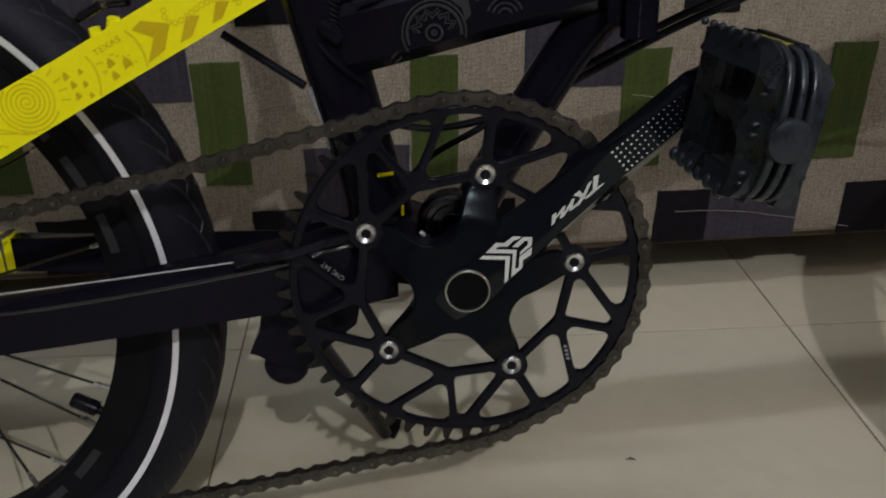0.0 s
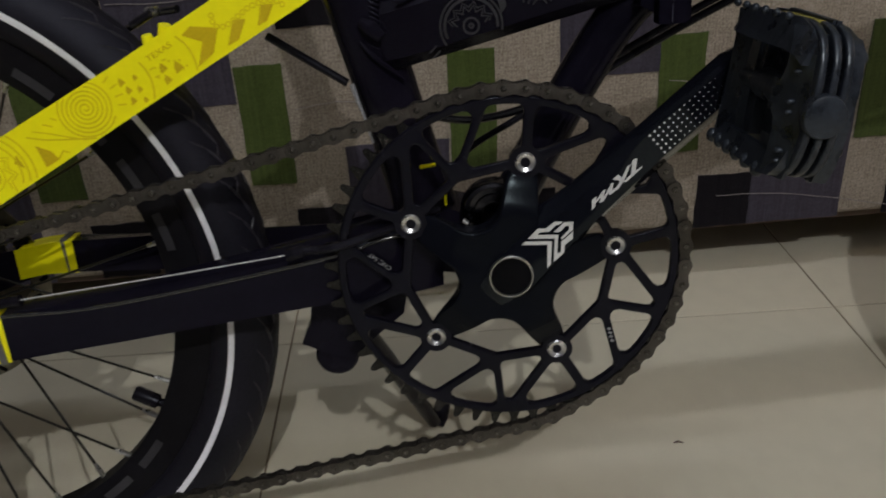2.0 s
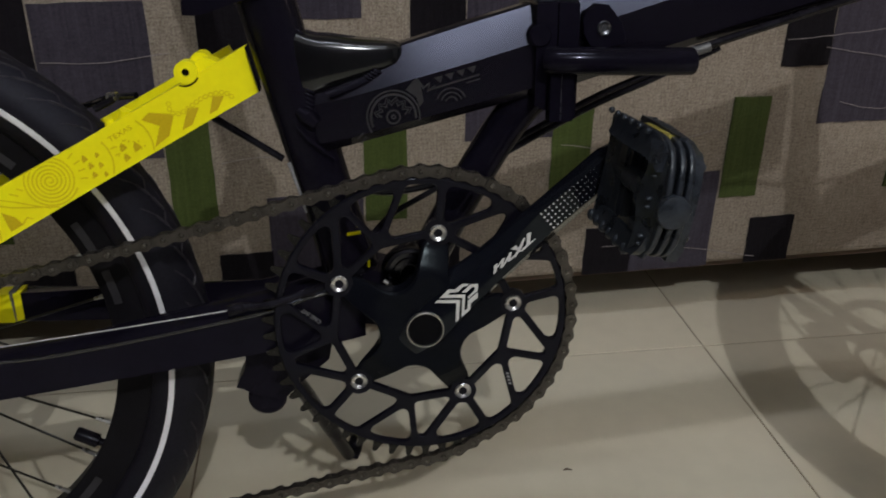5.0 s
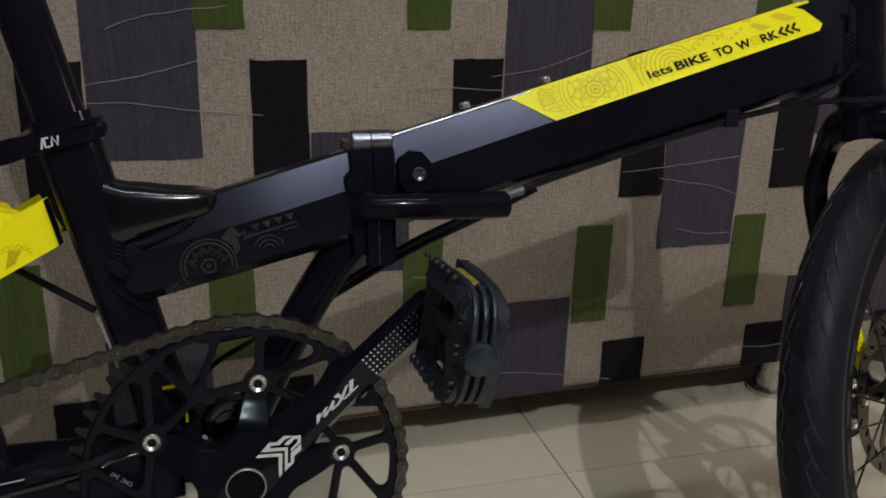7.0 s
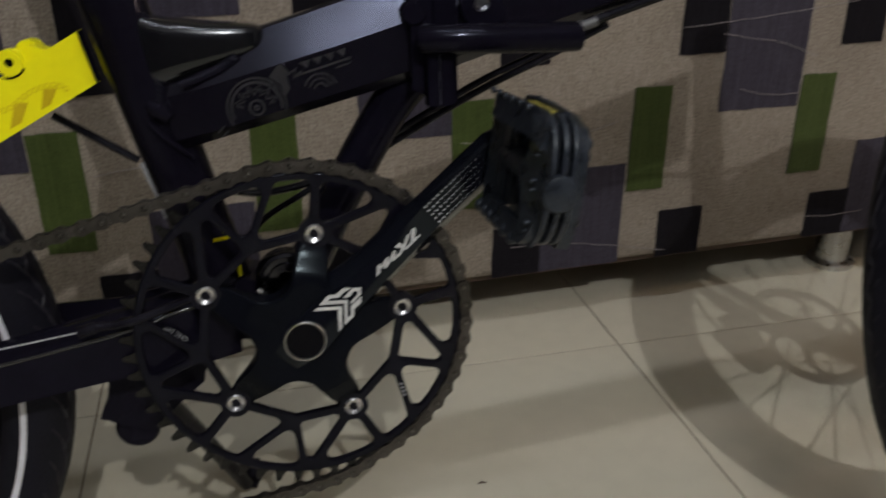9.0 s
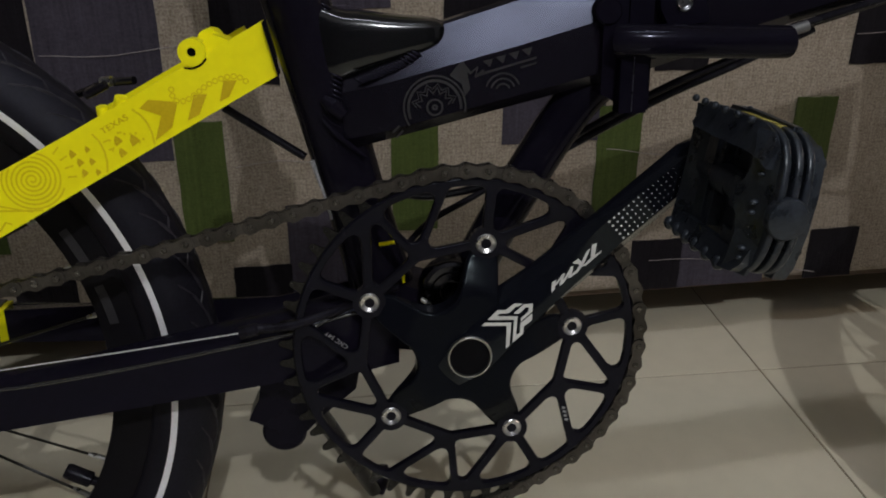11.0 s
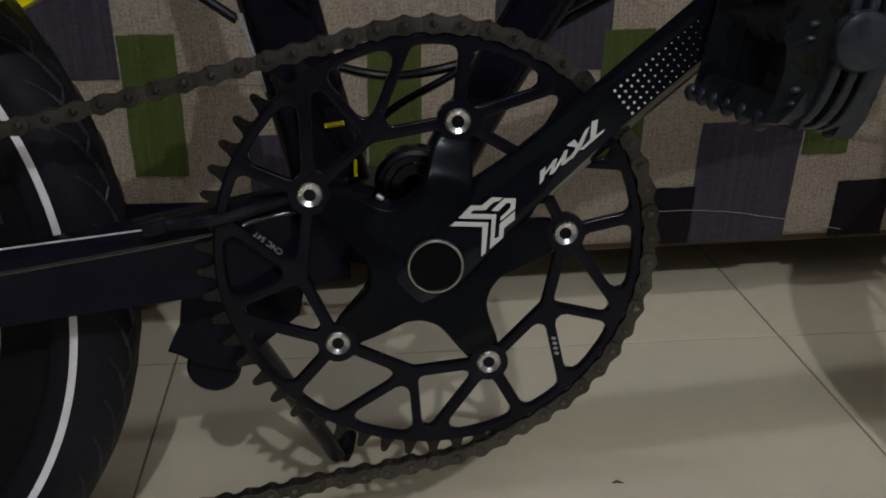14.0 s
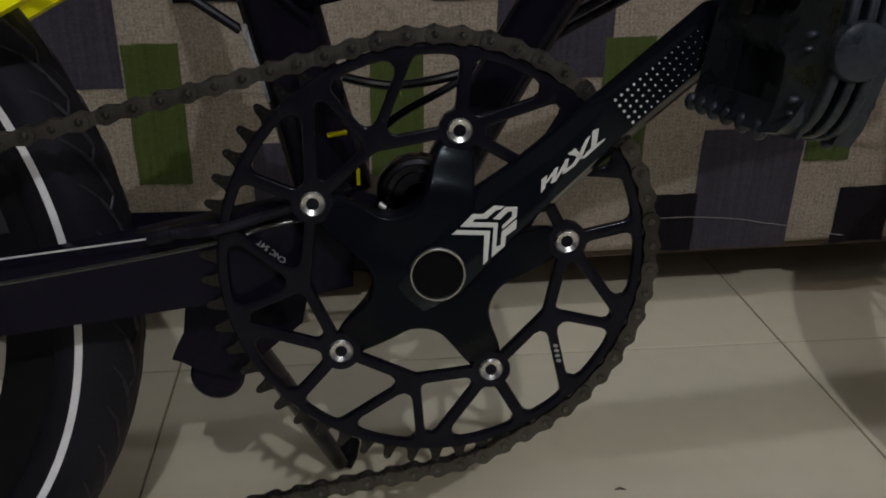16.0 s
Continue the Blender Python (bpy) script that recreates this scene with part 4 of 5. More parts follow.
    lettering("CNC 54T", 4.0, on_side(-70.6, 3.4, -1.65, 139.5), "ring_lettering", PALE_INK, ring, "small white lettering")
    return ring


ring = chainring()

# crank with spider
CA = 41.5
cu = Vector((math.cos(radians(CA)), math.sin(radians(CA))))
cv = Vector((-cu.y, cu.x))


def spider():
    """Star of five hollowed arms that meet the chainring's bolts."""
    n, fs = 200, (1.0, 1.0, 0.97, 0.93, 0.88, 0.82, 0.76, 0.70, 0.64, 0.58, 0.45, 0.25)
    secs = []
    for k, f in enumerate(fs):
        ring_ = []
        for i in range(n):
            a = 360 * i / n
            dlt = radians(max(abs((a - RING_A + 36) % 72 - 36), 0.5))
            w = (10.2 / math.sin(dlt) if dlt > 0.02 else 400)
            r = (30.5 ** 4 + min(w, 300) ** 4) ** 0.25
            r = 1 / (1 / r ** 8 + 1 / 60.5 ** 8) ** 0.125 * f
            step = min(1.0, max(0.0, (56 - r) / 20))
            y = -3.4 - 8.8 * step * step * (3 - 2 * step) + 0.9 * math.cos(5 * radians(a - RING_A)) * max(0.0, 1 - abs(r - 34) / 26) + 0.22 * max(0.0, r - 50)
            y = 0.4 if k == 0 else (y + 2.4 if k == 1 else (y + 0.5 if k == 2 else y))
            ring_.append(V(r * math.cos(radians(a)), y, r * math.sin(radians(a))))
        secs.append(ring_)
    return loft(secs)


crank = P("crank", joined(spider()), CRANK_MATT, "black crank with five-arm spider", angle=50)


def crank_arm():
    secs = []
    for s, half, y0, y1 in ((-24, 10, -2, -9), (-18, 17, 0, -13), (0, 23, 1, -15), (18, 20, 1, -15.5), (34, 16.5, 0, -16), (60, 14, -3, -17), (110, 13, -6, -19), (150, 13, -8, -21), (168, 13, -9, -22), (178, 10, -10, -21), (182, 5, -12, -20)):
        c = cu * s
        sec = []
        low, high = (-0.52, 0.68) if s > 100 else (-0.66, 0.36)
        for v, y in ((-1, 0.15), (-1, 0.42), (low, 1.0), (high, 1.0), (0.97, 0.40), (1, 0.10), (0.7, 0), (-0.8, 0)):
            p = c + cv * v * half
            sec.append(V(p.x, y0 + (y1 - y0) * y, p.y))
        secs.append(sec)
    return bevelled(loft(secs), 2.4 * mm, 3, 25)


arm = P("crank_arm", crank_arm(), CRANK_BLACK, "gloss black hollow crank arm", crank, angle=50)
P("axle_collar", lathe([(11.9 * mm, 0), (13.2 * mm, 0), (13.2 * mm, 2.2 * mm), (12.8 * mm, 2.7 * mm), (12.2 * mm, 2.7 * mm), (11.9 * mm, 2.2 * mm)], V(0, -14.6, -1), (0, -1, 0), 56, True), SILVER, "polished steel ring round the axle", crank)
P("axle_bore", lathe([(0, 0), (12.0 * mm, 0), (12.0 * mm, 0.6 * mm), (0, 0.6 * mm)], V(0, -14.8, -1), (0, -1, 0), 32), HOLE_SHADE, "black disc standing for the shade in the hollow axle", crank)


def crank_y(s):
    return float(np.interp(s, (0, 18, 34, 60, 110, 150, 168), (-15, -15.5, -16, -17, -19, -21, -22))) - 0.35


def crank_print(polys, name, label):
    bm = bmesh.new()
    for poly in polys:
        vs = []
        for s, v in poly:
            q = cu * s + cv * v
            vs.append(bm.verts.new(V(q.x, crank_y(s), q.y)))
        bm.faces.new(vs)
    return P(name, bm, WHITE_INK, label, crank, False)


dots = []
for i in range(14):
    for j in range(5):
        at_s, at_v = 111.8 + 3.46 * i, 8.0 - 3.3 * j
        r = 0.70 - 0.038 * i - 0.03 * j * min(i, 2) / 2
        dots.append([(at_s + r * math.cos(k), at_v + r * math.sin(k)) for k in (2 * math.pi * q / 10 for q in range(10))])
crank_print(dots, "dot_print", "white dotted print fading along the crank")


def to_sv(x, z):
    q = Vector((x, z))
    return (q.dot(cu), q.dot(cv))


def px(x, y):
    return ((x - 777) * 0.2565, (487 - y) * 0.262)


for outline in (((17.1, 9.5), (20.2, 9.6), (31.4, -1.1), (21.0, -11.6), (18.0, -11.8), (28.0, -0.9)),
                ((22.3, 9.8), (30.6, 10.6), (34.2, 7.3), (40.4, 7.0), (44.0, 3.5), (41.7, 3.5), (39.5, 4.7), (34.1, 4.4), (29.9, 8.0), (28.0, 7.7), (36.6, -0.6),
                 (28.4, -9.0), (30.5, -9.8), (35.0, -5.1), (41.7, -5.1), (44.1, -5.1), (41.2, -8.4), (35.1, -8.1), (31.7, -11.5), (23.4, -11.6), (33.6, -0.9)),
                ((35.9, 2.4), (44.2, 2.8), (48.2, -0.7), (44.8, -4.3), (35.9, -4.4), (37.1, -3.0), (43.2, -2.6), (45.0, -0.9), (43.6, 0.4), (38.2, 0.0))):
    crank_print([outline], "emblem_stroke", "white angular stroke of the crank emblem")
word = []
for poly in (((62, 325), (92, 302), (84, 372), (62, 400)), ((84, 352), (86, 336), (130, 268), (142, 278), (98, 338)), ((130, 268), (150, 258), (132, 340), (112, 348)),
             ((128, 344), (133, 322), (184, 226), (194, 244), (140, 334)), ((182, 222), (203, 213), (192, 288), (172, 298)), ((174, 298), (196, 268), (226, 240), (238, 250), (190, 292)),
             ((196, 190), (234, 161), (282, 212), (252, 220), (236, 200), (206, 196)), ((288, 112), (311, 95), (276, 196), (232, 262), (212, 264), (252, 196)),
             ((320, 70), (353, 57), (346, 140), (316, 186)), ((270, 212), (318, 160), (390, 109), (384, 124), (284, 216))):
    word.append([to_sv(*px(940 + x / 3, 210 + y / 3)) for x, y in poly])
crank_print(word, "crank_mark", "white slanted mark printed on the crank")

# pedal
pc = (126.6, 113.0)
lean = radians(-9)


def pedal():
    """Platform pedal: two open tread frames on an axle sleeve, joined by a ribbed, rounded outer end."""
    up = Vector((math.sin(-lean), 0, math.cos(lean)))
    ahead = Vector((math.cos(lean), 0, math.sin(lean)))
    c = V(pc[0], 0, pc[1])

    def at(a, y, u):
        out = y if y > -60 else -60 + (y + 60) * 1.13
        return c + ahead * a * 0.98 * mm + Vector((0, out * mm, 0)) + up * u * 1.05 * mm

    def bar(rows, bev=3.0, seg=3, slant=0.0):
        """Rounded bar from rows of (u, a from, a to, y near, y far), its tread side slanted."""
        return bevelled(loft([[at(a, y, u) for a, y in ((a0 + slant, y0), (a1, y0), (a1, y1), (a0, y1))] for u, a0, a1, y0, y1 in rows]), bev * mm, seg, 25)

    def long_bar(rows, bev=2.6, seg=3, slant=0.0):
        """Rounded bar along the axle from rows of (y, a from, a to, u from, u to), its tread side slanted upwards."""
        return bevelled(loft([[at(a, y, u) for a, u in ((a0, u0), (a1, u0), (a1, u1), (a0 + slant, u1))] for y, a0, a1, u0, u1 in rows]), bev * mm, seg, 25)

    def hoop(a, wide, deep, out=0.0, high=31.0):
        """Rib that bends round the outer end, from the top face to the bottom one."""
        mid = []
        for k in range(25):
            f = math.radians(-104 + 208 * k / 24)
            cy, su = math.cos(f), math.sin(f)
            mid.append((-88 - (26 + out) * math.copysign(abs(cy) ** 0.62, cy), high * math.copysign(abs(su) ** 0.72, su)))
        secs = []
        for k, (y, u) in enumerate(mid):
            y0, u0 = mid[max(0, k - 1)]
            y1, u1 = mid[min(len(mid) - 1, k + 1)]
            n = Vector((u1 - u0, y0 - y1)).normalized()
            secs.append([at(a + da, y + n.x * dn, u + n.y * dn) for da, dn in ((-wide / 2, deep), (-wide / 2, 0.9), (-wide / 2 + 0.9, 0), (wide / 2 - 0.9, 0), (wide / 2, 0.9), (wide / 2, deep))])
        return loft(secs)

    def knob(a, y, u, r, long=1.0, wide=1.0):
        bm = bmesh.new()
        bmesh.ops.create_icosphere(bm, subdivisions=2, radius=r * mm)
        return P("grip_stud", moved(bm, Matrix.Translation(at(a, y, u)) @ Matrix.Diagonal((wide, 1, long, 1))), PEDAL, parent=body)

    body = P("pedal", bar([(u, -8.6, 9.6, -105, -90) for u in (-30, -26, -10, 10, 26, 29)], 3.0), PEDAL, "grey ribbed plastic platform pedal", angle=50)
    for side in (-1, 1):
        a0, a1 = (-12.4, -4.6) if side < 0 else (7.4, 15.0)
        # long bars above and below the opening, then the bars across it
        P("tread_bar", long_bar([(-24, a0 + 1.6, a1, 21, 30.5), (-29, a0 + 0.4, a1, 20, 33), (-60, a0, a1, 19.6, 33.4), (-92, a0, a1, 20, 32.4 - 1.2 * side), (-103, a0, a1, 18.5, 29 - 1.6 * side), (-108, a0 + 1.0, a1, 16, 25 - side)], 2.6, 3, 4.6 if side < 0 else 0), PEDAL, parent=body, angle=50)
        P("tread_bar", long_bar([(-24, a0 + 1.6, a1, -31.5, -25), (-29, a0 + 0.4, a1, -33.5, -24.6), (-60, a0, a1, -34, -24.4), (-92, a0, a1, -34, -24), (-103, a0, a1, -32, -22), (-108, a0 + 1.0, a1, -27, -18)], 2.0, 3, 4.0 if side < 0 else 0), PEDAL, parent=body, angle=50)
        P("outer_tread_bar", bar([(-33, a0 + 0.8, a1, -105, -94), (-26, a0, a1, -109, -97), (-15, a0, a1, -111, -98.4), (-8, a0, a1, -112, -96), (-4, a0, a1, -112, -90), (4, a0, a1, -112, -89.4), (8, a0, a1, -112, -95), (15, a0, a1, -111, -98.6), (23, a0, a1, -109.5, -98), (29.5 + 1.5 * side * -1, a0 + 0.8, a1, -104, -94)], 3.0, 4, 5.6 if side < 0 else 0), PEDAL, parent=body, angle=50)
        P("inner_tread_bar", bar([(u, a0 + 2.6 + bow, a1, -50 + 1.5 * bow, -24) for u, bow in ((-31, 0), (-18, 0.8), (0, 1.2), (16, 0.8), (31, 0))], 3.0, 3, 8.0 if side < 0 else 0), PEDAL, parent=body, angle=50)
    for a in (-4.8, 1.0, 6.8):
        P("rib", hoop(a, 3.9, 15, 2.6 - abs(a) * 0.12, 33.4), PEDAL, parent=body, angle=50)
    P("pedal_axle", tube([at(0, -12, 0), at(0, -50, 0), at(0, -54, 0), at(0, -92, 0)], [6 * mm, 6 * mm, 7.5 * mm, 8 * mm], 20), PEDAL, "pedal axle sleeve", body)
    P("axle_block", bevelled(loft([[at(a, y, u) for a, y in ((-9.4, -94), (-9.4, -82), (2, -76), (2, -94))] for u in (-7, 7)]), 2.6 * mm, 3), PEDAL, "block round the outer axle bearing", body, angle=50)
    P("pedal_web", bar([(u, 3.4, 6.4, -96, -36) for u in (-25, -10, 10, 25)], 1.0, 2), PEDAL, "recessed web inside the pedal", body, angle=50)
    P("upright_web", bar([(u, -7.0, 3.6, -89, -86.4) for u in (-25, -6)], 0.6, 1), PEDAL, parent=body)
    P("inner_step", bar([(u, -3.0, 3.6, -55, -49) for u in (-25, 0, 24)], 1.6, 2), PEDAL, parent=body, angle=50)
    P("pedal_cap", lathe([(0, 0), (9.7 * mm, 0), (10.0 * mm, 3.4 * mm), (9.2 * mm, 5.0 * mm), (7.0 * mm, 5.8 * mm), (0, 6.2 * mm)], at(0.0, -113.4, -2.4), (0, -1, 0), 36), PEDAL, "round plastic end cap", body)
    for k in range(6):
        y = -25 - 12.6 * k
        knob(-10.2, y, -33.4, 3.3, 1.25)
        knob(-11.0, y + 2, 33.0, 2.1)
        if k < 5:
            knob(13.0, y - 14, 32.2 - 0.6 * k, 1.9, 1.2)
        knob(12.4, y - 8, -33.2, 2.6)
    for u, r in ((20, 1.8), (13, 1.6), (0.4, 1.7), (-4.2, 1.5), (-20.5, 1.9), (-25, 1.6)):
        knob(-9.8, -104, u, r, 0.8, 1.3)
    for u in (21, 14, -2, -18):
        knob(15.0, -107, u, 2.6, 1.2)
    P("reflector", bevelled(loft([[at(a, y, 31.6 + k) for a, y in ((-3.4, -95), (1.6, -95), (1.6, -62), (-3.4, -62))] for k in (0, 1.8)]), 0.5 * mm), AMBER, "amber pedal reflector", body)
    P("reflector_frame", joined(*[long_bar([(-99, a0, a1, 28, 34), (-57, a0, a1, 28, 35)], 0.7, 2) for a0, a1 in ((2.6, 4.0), (4.4, 7.0))]), PEDAL, parent=body)
    return body


pedal()

# chain
def chain_path():
    """Roller centres from the sprocket over the chainring to the derailleur."""
    pitch = 12.55
    r = PITCH_R
    th = math.degrees(math.atan(0.24))
    a_up, a_lo = 90 + th, -90 + math.degrees(math.atan(0.2))
    start = Vector((r * math.cos(radians(a_up)), r * math.sin(radians(a_up))))
    end = Vector((r * math.cos(radians(a_lo)), r * math.sin(radians(a_lo))))
    up_dir = Vector((-math.cos(radians(th)), -math.sin(radians(th))))
    lo_dir = Vector((-1, -0.2)).normalized()
    pts = []
    n_up = 28
    step = math.degrees(pitch / r)
    for i in range(n_up, 0, -1):
        q = start + up_dir * pitch * i
        pts.append((q.x, 1.4 + 9.5 * i / n_up, q.y - 3.0 * math.sin(math.pi * i / n_up)))
    k = int((a_up + 60) / step)
    for i in range(k + 1):
        a = radians(a_up - step * i)
        pts.append((r * math.cos(a), 1.4, r * math.sin(a)))
    way = smooth_path([(x * mm, 0, z * mm) for x, z in ((pts[-1][0], pts[-1][2]), (21, -111.5), (-18, -120.5), (-57, -128), (-124, -142.5), (-193, -156.5), (-290, -177), (-396, -196))], 40)
    here, n_lo = way[0], 0
    for q in way:
        if (q - here).length >= pitch * mm:
            n_lo += 1
            here = here + (q - here).normalized() * pitch * mm
            pts.append((here.x / mm, 1.4 + 0.36 * n_lo, here.z / mm))
    return pts


def plate_shape(rad, waist, length=12.55):
    top = [(rad * math.cos(radians(a)), rad * math.sin(radians(a))) for a in range(90, 271, 20)]
    right = [(length + rad * math.cos(radians(a)), rad * math.sin(radians(a))) for a in range(-90, 91, 20)]
    return top + [(length / 2, -waist)] + right + [(length / 2, waist)]


def chain():
    root = new("chain")
    root.parent = bike
    tagged(root, "oily dark steel roller chain")
    outer = joined(plate(plate_shape(4.5, 2.9), -3.4, -2.3, 0.35), plate(plate_shape(4.5, 2.9), 2.3, 3.4, 0.35))
    inner = joined(plate(plate_shape(4.2, 2.8), -2.2, -1.2, 0.3), plate(plate_shape(4.2, 2.8), 1.2, 2.2, 0.3), lathe([(0, 0), (3.8 * mm, 0), (3.8 * mm, 2.4 * mm), (0, 2.4 * mm)], V(0, -1.2, 0), (0, 1, 0), 12),
                   lathe([(0, 0), (3.8 * mm, 0), (3.8 * mm, 2.4 * mm), (0, 2.4 * mm)], V(12.55, -1.2, 0), (0, 1, 0), 12))
    pin = lathe([(0, 0), (1.7 * mm, 0), (1.9 * mm, 0.5 * mm), (1.9 * mm, 7.2 * mm), (1.7 * mm, 7.8 * mm), (0, 7.8 * mm)], V(0, -3.9, 0), (0, 1, 0), 12)
    kinds = [part("outer_link", outer, CHAIN_STEEL, root), part("inner_link", inner, CHAIN_STEEL, root)]
    pin_ob = part("chain_pin", pin, PIN_STEEL, root)
    pts = chain_path()
    for i, (p, q) in enumerate(zip(pts, pts[1:])):
        a, b = V(*p), V(*q)
        ang = math.atan2((b - a).z, (b - a).x)
        m = Matrix.Translation(a) @ Matrix.Rotation(-ang, 4, "Y")
        if i < 2:
            kinds[i % 2].matrix_basis = m
        else:
            again(("outer_link", "inner_link")[i % 2], kinds[i % 2], m, root)
        if i == 0:
            pin_ob.matrix_basis = m
        else:
            again("chain_pin", pin_ob, m, root)


chain()

# sprockets and derailleur
for i in range(7):
    n = 28 - 2 * i
    rr = n * 12.7 / (2 * math.pi)
    out = []
    for k in range(n * 6):
        a = 2 * math.pi * k / (n * 6)
        out.append((-397 + (rr + (3 if k % 6 in (2, 3) else -2.5)) * math.cos(a), -26 + (rr + (3 if k % 6 in (2, 3) else -2.5)) * math.sin(a)))
    P("sprocket", plate(out, 30 - 5 * i, 32 - 5 * i, 0), CHAIN_STEEL, "dark steel sprocket")
der = P("rear_derailleur", joined(box(V(-424, -22, -108), V(-398, 0, -74), 6 * mm), bar2d((-412, -84), (-396, -150), 20, -8, -2, 3), bar2d((-412, -84), (-396, -150), 20, 12, 16, 3), tube([V(-410, -14, -44), V(-412, -12, -84)], 9 * mm, 16)), PLASTIC, "black rear derailleur")
for x, z in ((-404, -96), (-396, -168)):
    P("jockey_wheel", lathe([(0, 0), (18 * mm, 0), (20 * mm, 2 * mm), (18 * mm, 4 * mm), (0, 4 * mm)], V(x, 2, z), (0, 1, 0), 24), PLASTIC, parent=der)

# kickstand and its bracket
foot = bike.matrix_basis.inverted() @ Vector((0.146, 0.785, 0.0075))
stand = P("kickstand", tube([V(-104, 70, -66), V(-92, 104, -108), foot + V(-3, -8, 10)], [7.2 * mm, 6.8 * mm, 6.6 * mm], 16), SATIN_BLACK, "black kickstand leg")
P("kickstand_foot", tube([foot + V(7, 10, 24), foot + V(6.4, 8, 19), foot + V(3, 4, 7), foot], [4 * mm, 7.4 * mm, 7.8 * mm, 6.4 * mm], 16), PLASTIC, "black rubber foot", stand)
P("kickstand_bracket", joined(lathe([(0, 0), (13 * mm, 0), (14.8 * mm, 2 * mm), (14.8 * mm, 20 * mm), (0, 20 * mm)], V(-117, 46, -80), (0, 1, 0), 32),
                              plate([(-129, -36), (-131, -50), (-135, -57), (-138.5, -65), (-133, -67), (-125, -72), (-104, -78), (-90, -64), (-68, -46), (-62, -18), (-94, -16)], 38, 60, 1.6)), SATIN_BLACK, "black kickstand bracket", stand)

# cables
def cable(points, r=2.4, mat=PLASTIC, label="black outer cable", steps=6):
    return P("cable", tube(smooth_path([V(*p) for p in points], steps), r * mm, 10), mat, label)


cable([(36, 62, 88), (60, 66, 102), (130, 62, 140), (176, 58, 160), (220, 50, 180)])
cable([(30, 70, 80), (62, 72, 96), (132, 66, 134), (180, 60, 156), (224, 52, 178)], 2.6)
cable([(-46, 62, 82), (-30, 60, 78.5), (-13, 60, 77), (12, 60, 81), (37, 64, 88)], 2.6, POLISHED_BLACK)
cable([(-32, 60, 44), (-16, 60, 60), (11, 60, 75), (40, 60, 92)], 2.2)
cable([(190, 22, 180), (240, 24, 194), (300, 26, 211), (368, 26, 228), (440, 24, 240), (500, 14, 243), (560, 0, 262)])
cable([(200, 28, 180), (300, 32, 208), (380, 30, 229), (446, 24, 248), (470, 16, 270)], 2.0)
P("cable_end", lathe([(0, 0), (4.2 * mm, 0), (4.2 * mm, 4 * mm), (3.2 * mm, 5 * mm), (3.2 * mm, 15 * mm), (0, 15 * mm)], V(186, 16, 178.5), (0.96, 0, 0.27), 16), BAND_GREY, "grey metal cable ferrule")
P("cable_clip", box(V(362, 22, 222), V(374, 34, 236), 2 * mm), PLASTIC, "black cable clip")
cable([(-140, 60, 137), (-118, 60, 122), (-93, 60, 105)], 2.6)
P("white_strip", tube([V(-87.2, 26, 110), V(-84.6, 26, 100), V(-82, 26, 92), V(-77.6, 26, 74)], [1.5 * mm, 1.2 * mm, 0.9 * mm, 0.8 * mm], 8), PALE_INK, "thin pale cable sleeve")
cable([(-40, 14, 34), (-80, 2, 24), (-104, -3, 19), (-123, -3.4, 18)], 2.6)
P("cable_end", tube([V(-118, -3.4, 18.5), V(-122, -3.4, 18.2), V(-123, -3.4, 18), V(-133, -3.4, 16)], [2.8 * mm, 2.8 * mm, 3.8 * mm, 3.8 * mm], 14), PLASTIC, "black cable stop")
P("inner_wire", tube([V(-132, -3.4, 16.2), V(-200, -3.4, 8), V(-298, -4, -2.5)], 0.45 * mm, 8), WIRE, "bare steel inner wire")
P("cable_end", tube([V(-296, -4, -2.6), V(-312, -4, -4.4)], 3.6 * mm, 12), PLASTIC, "black cable stop")
cable([(-308, -4, -4), (-330, -5, -3), (-350, -6, 0), (-384, -9, -4), (-410, -12, -40)], 2.4)
cable([(-181, 22, 159), (-200, 34, 156), (-222, 66, 147), (-245, 80, 140), (-309, 79, 126.4), (-360, 79, 115.6), (-398, 84, 104)], 2.3, POLISHED_BLACK, "glossy black rear brake cable")
P("cable_end", tube([V(-194, 26, 158.4), V(-200, 28, 157.6)], 2.8 * mm, 12), SILVER, "silver cable end sleeve")
P("cable_tie", tube([V(-50, 22, 58.4), V(-41, 20, 60)], 1.3 * mm, 6), YELLOW, "yellow cable tie")
P("cable_tie", tube([V(-36, 20, 42), V(-36, 20, 34)], 1.0 * mm, 6), YELLOW, "yellow cable tie")

# ---- prints ----


def stay_print(lines, fills, name="stay_print"):
    """Ochre tribal print on the near seat stay; lines of (points, width) and filled outlines."""
    bm = bmesh.new()

    def vert(q):
        return bm.verts.new(stay_point(q[0], q[1], stay_face(q[0]) - 0.3))

    for pts, w in lines:
        p = [Vector(q) for q in pts]
        lv, rv = [], []
        for i, q in enumerate(p):
            d_ = (p[min(i + 1, len(p) - 1)] - p[max(i - 1, 0)]).normalized()
            n_ = Vector((-d_.y, d_.x)) * w / 2
            lv.append(vert(q + n_))
            rv.append(vert(q - n_))
        for i in range(len(p) - 1):
            if all(-14.2 < e.y < 11.2 + 0.02 * e.x for e in p[i:i + 2]):
                bm.faces.new((lv[i], lv[i + 1], rv[i + 1], rv[i]))
    bmesh.ops.delete(bm, geom=[v for v in bm.verts if not v.link_faces], context="VERTS")
    P(name, bm, SOFT_OCHRE, "ochre tribal line print", near_stay, False)
    for f in fills:
        bm = bmesh.new()
        bm.faces.new([vert(q) for q in f])
        P("stay_block", bm, GOLD_INK, "ochre block print", near_stay, False)


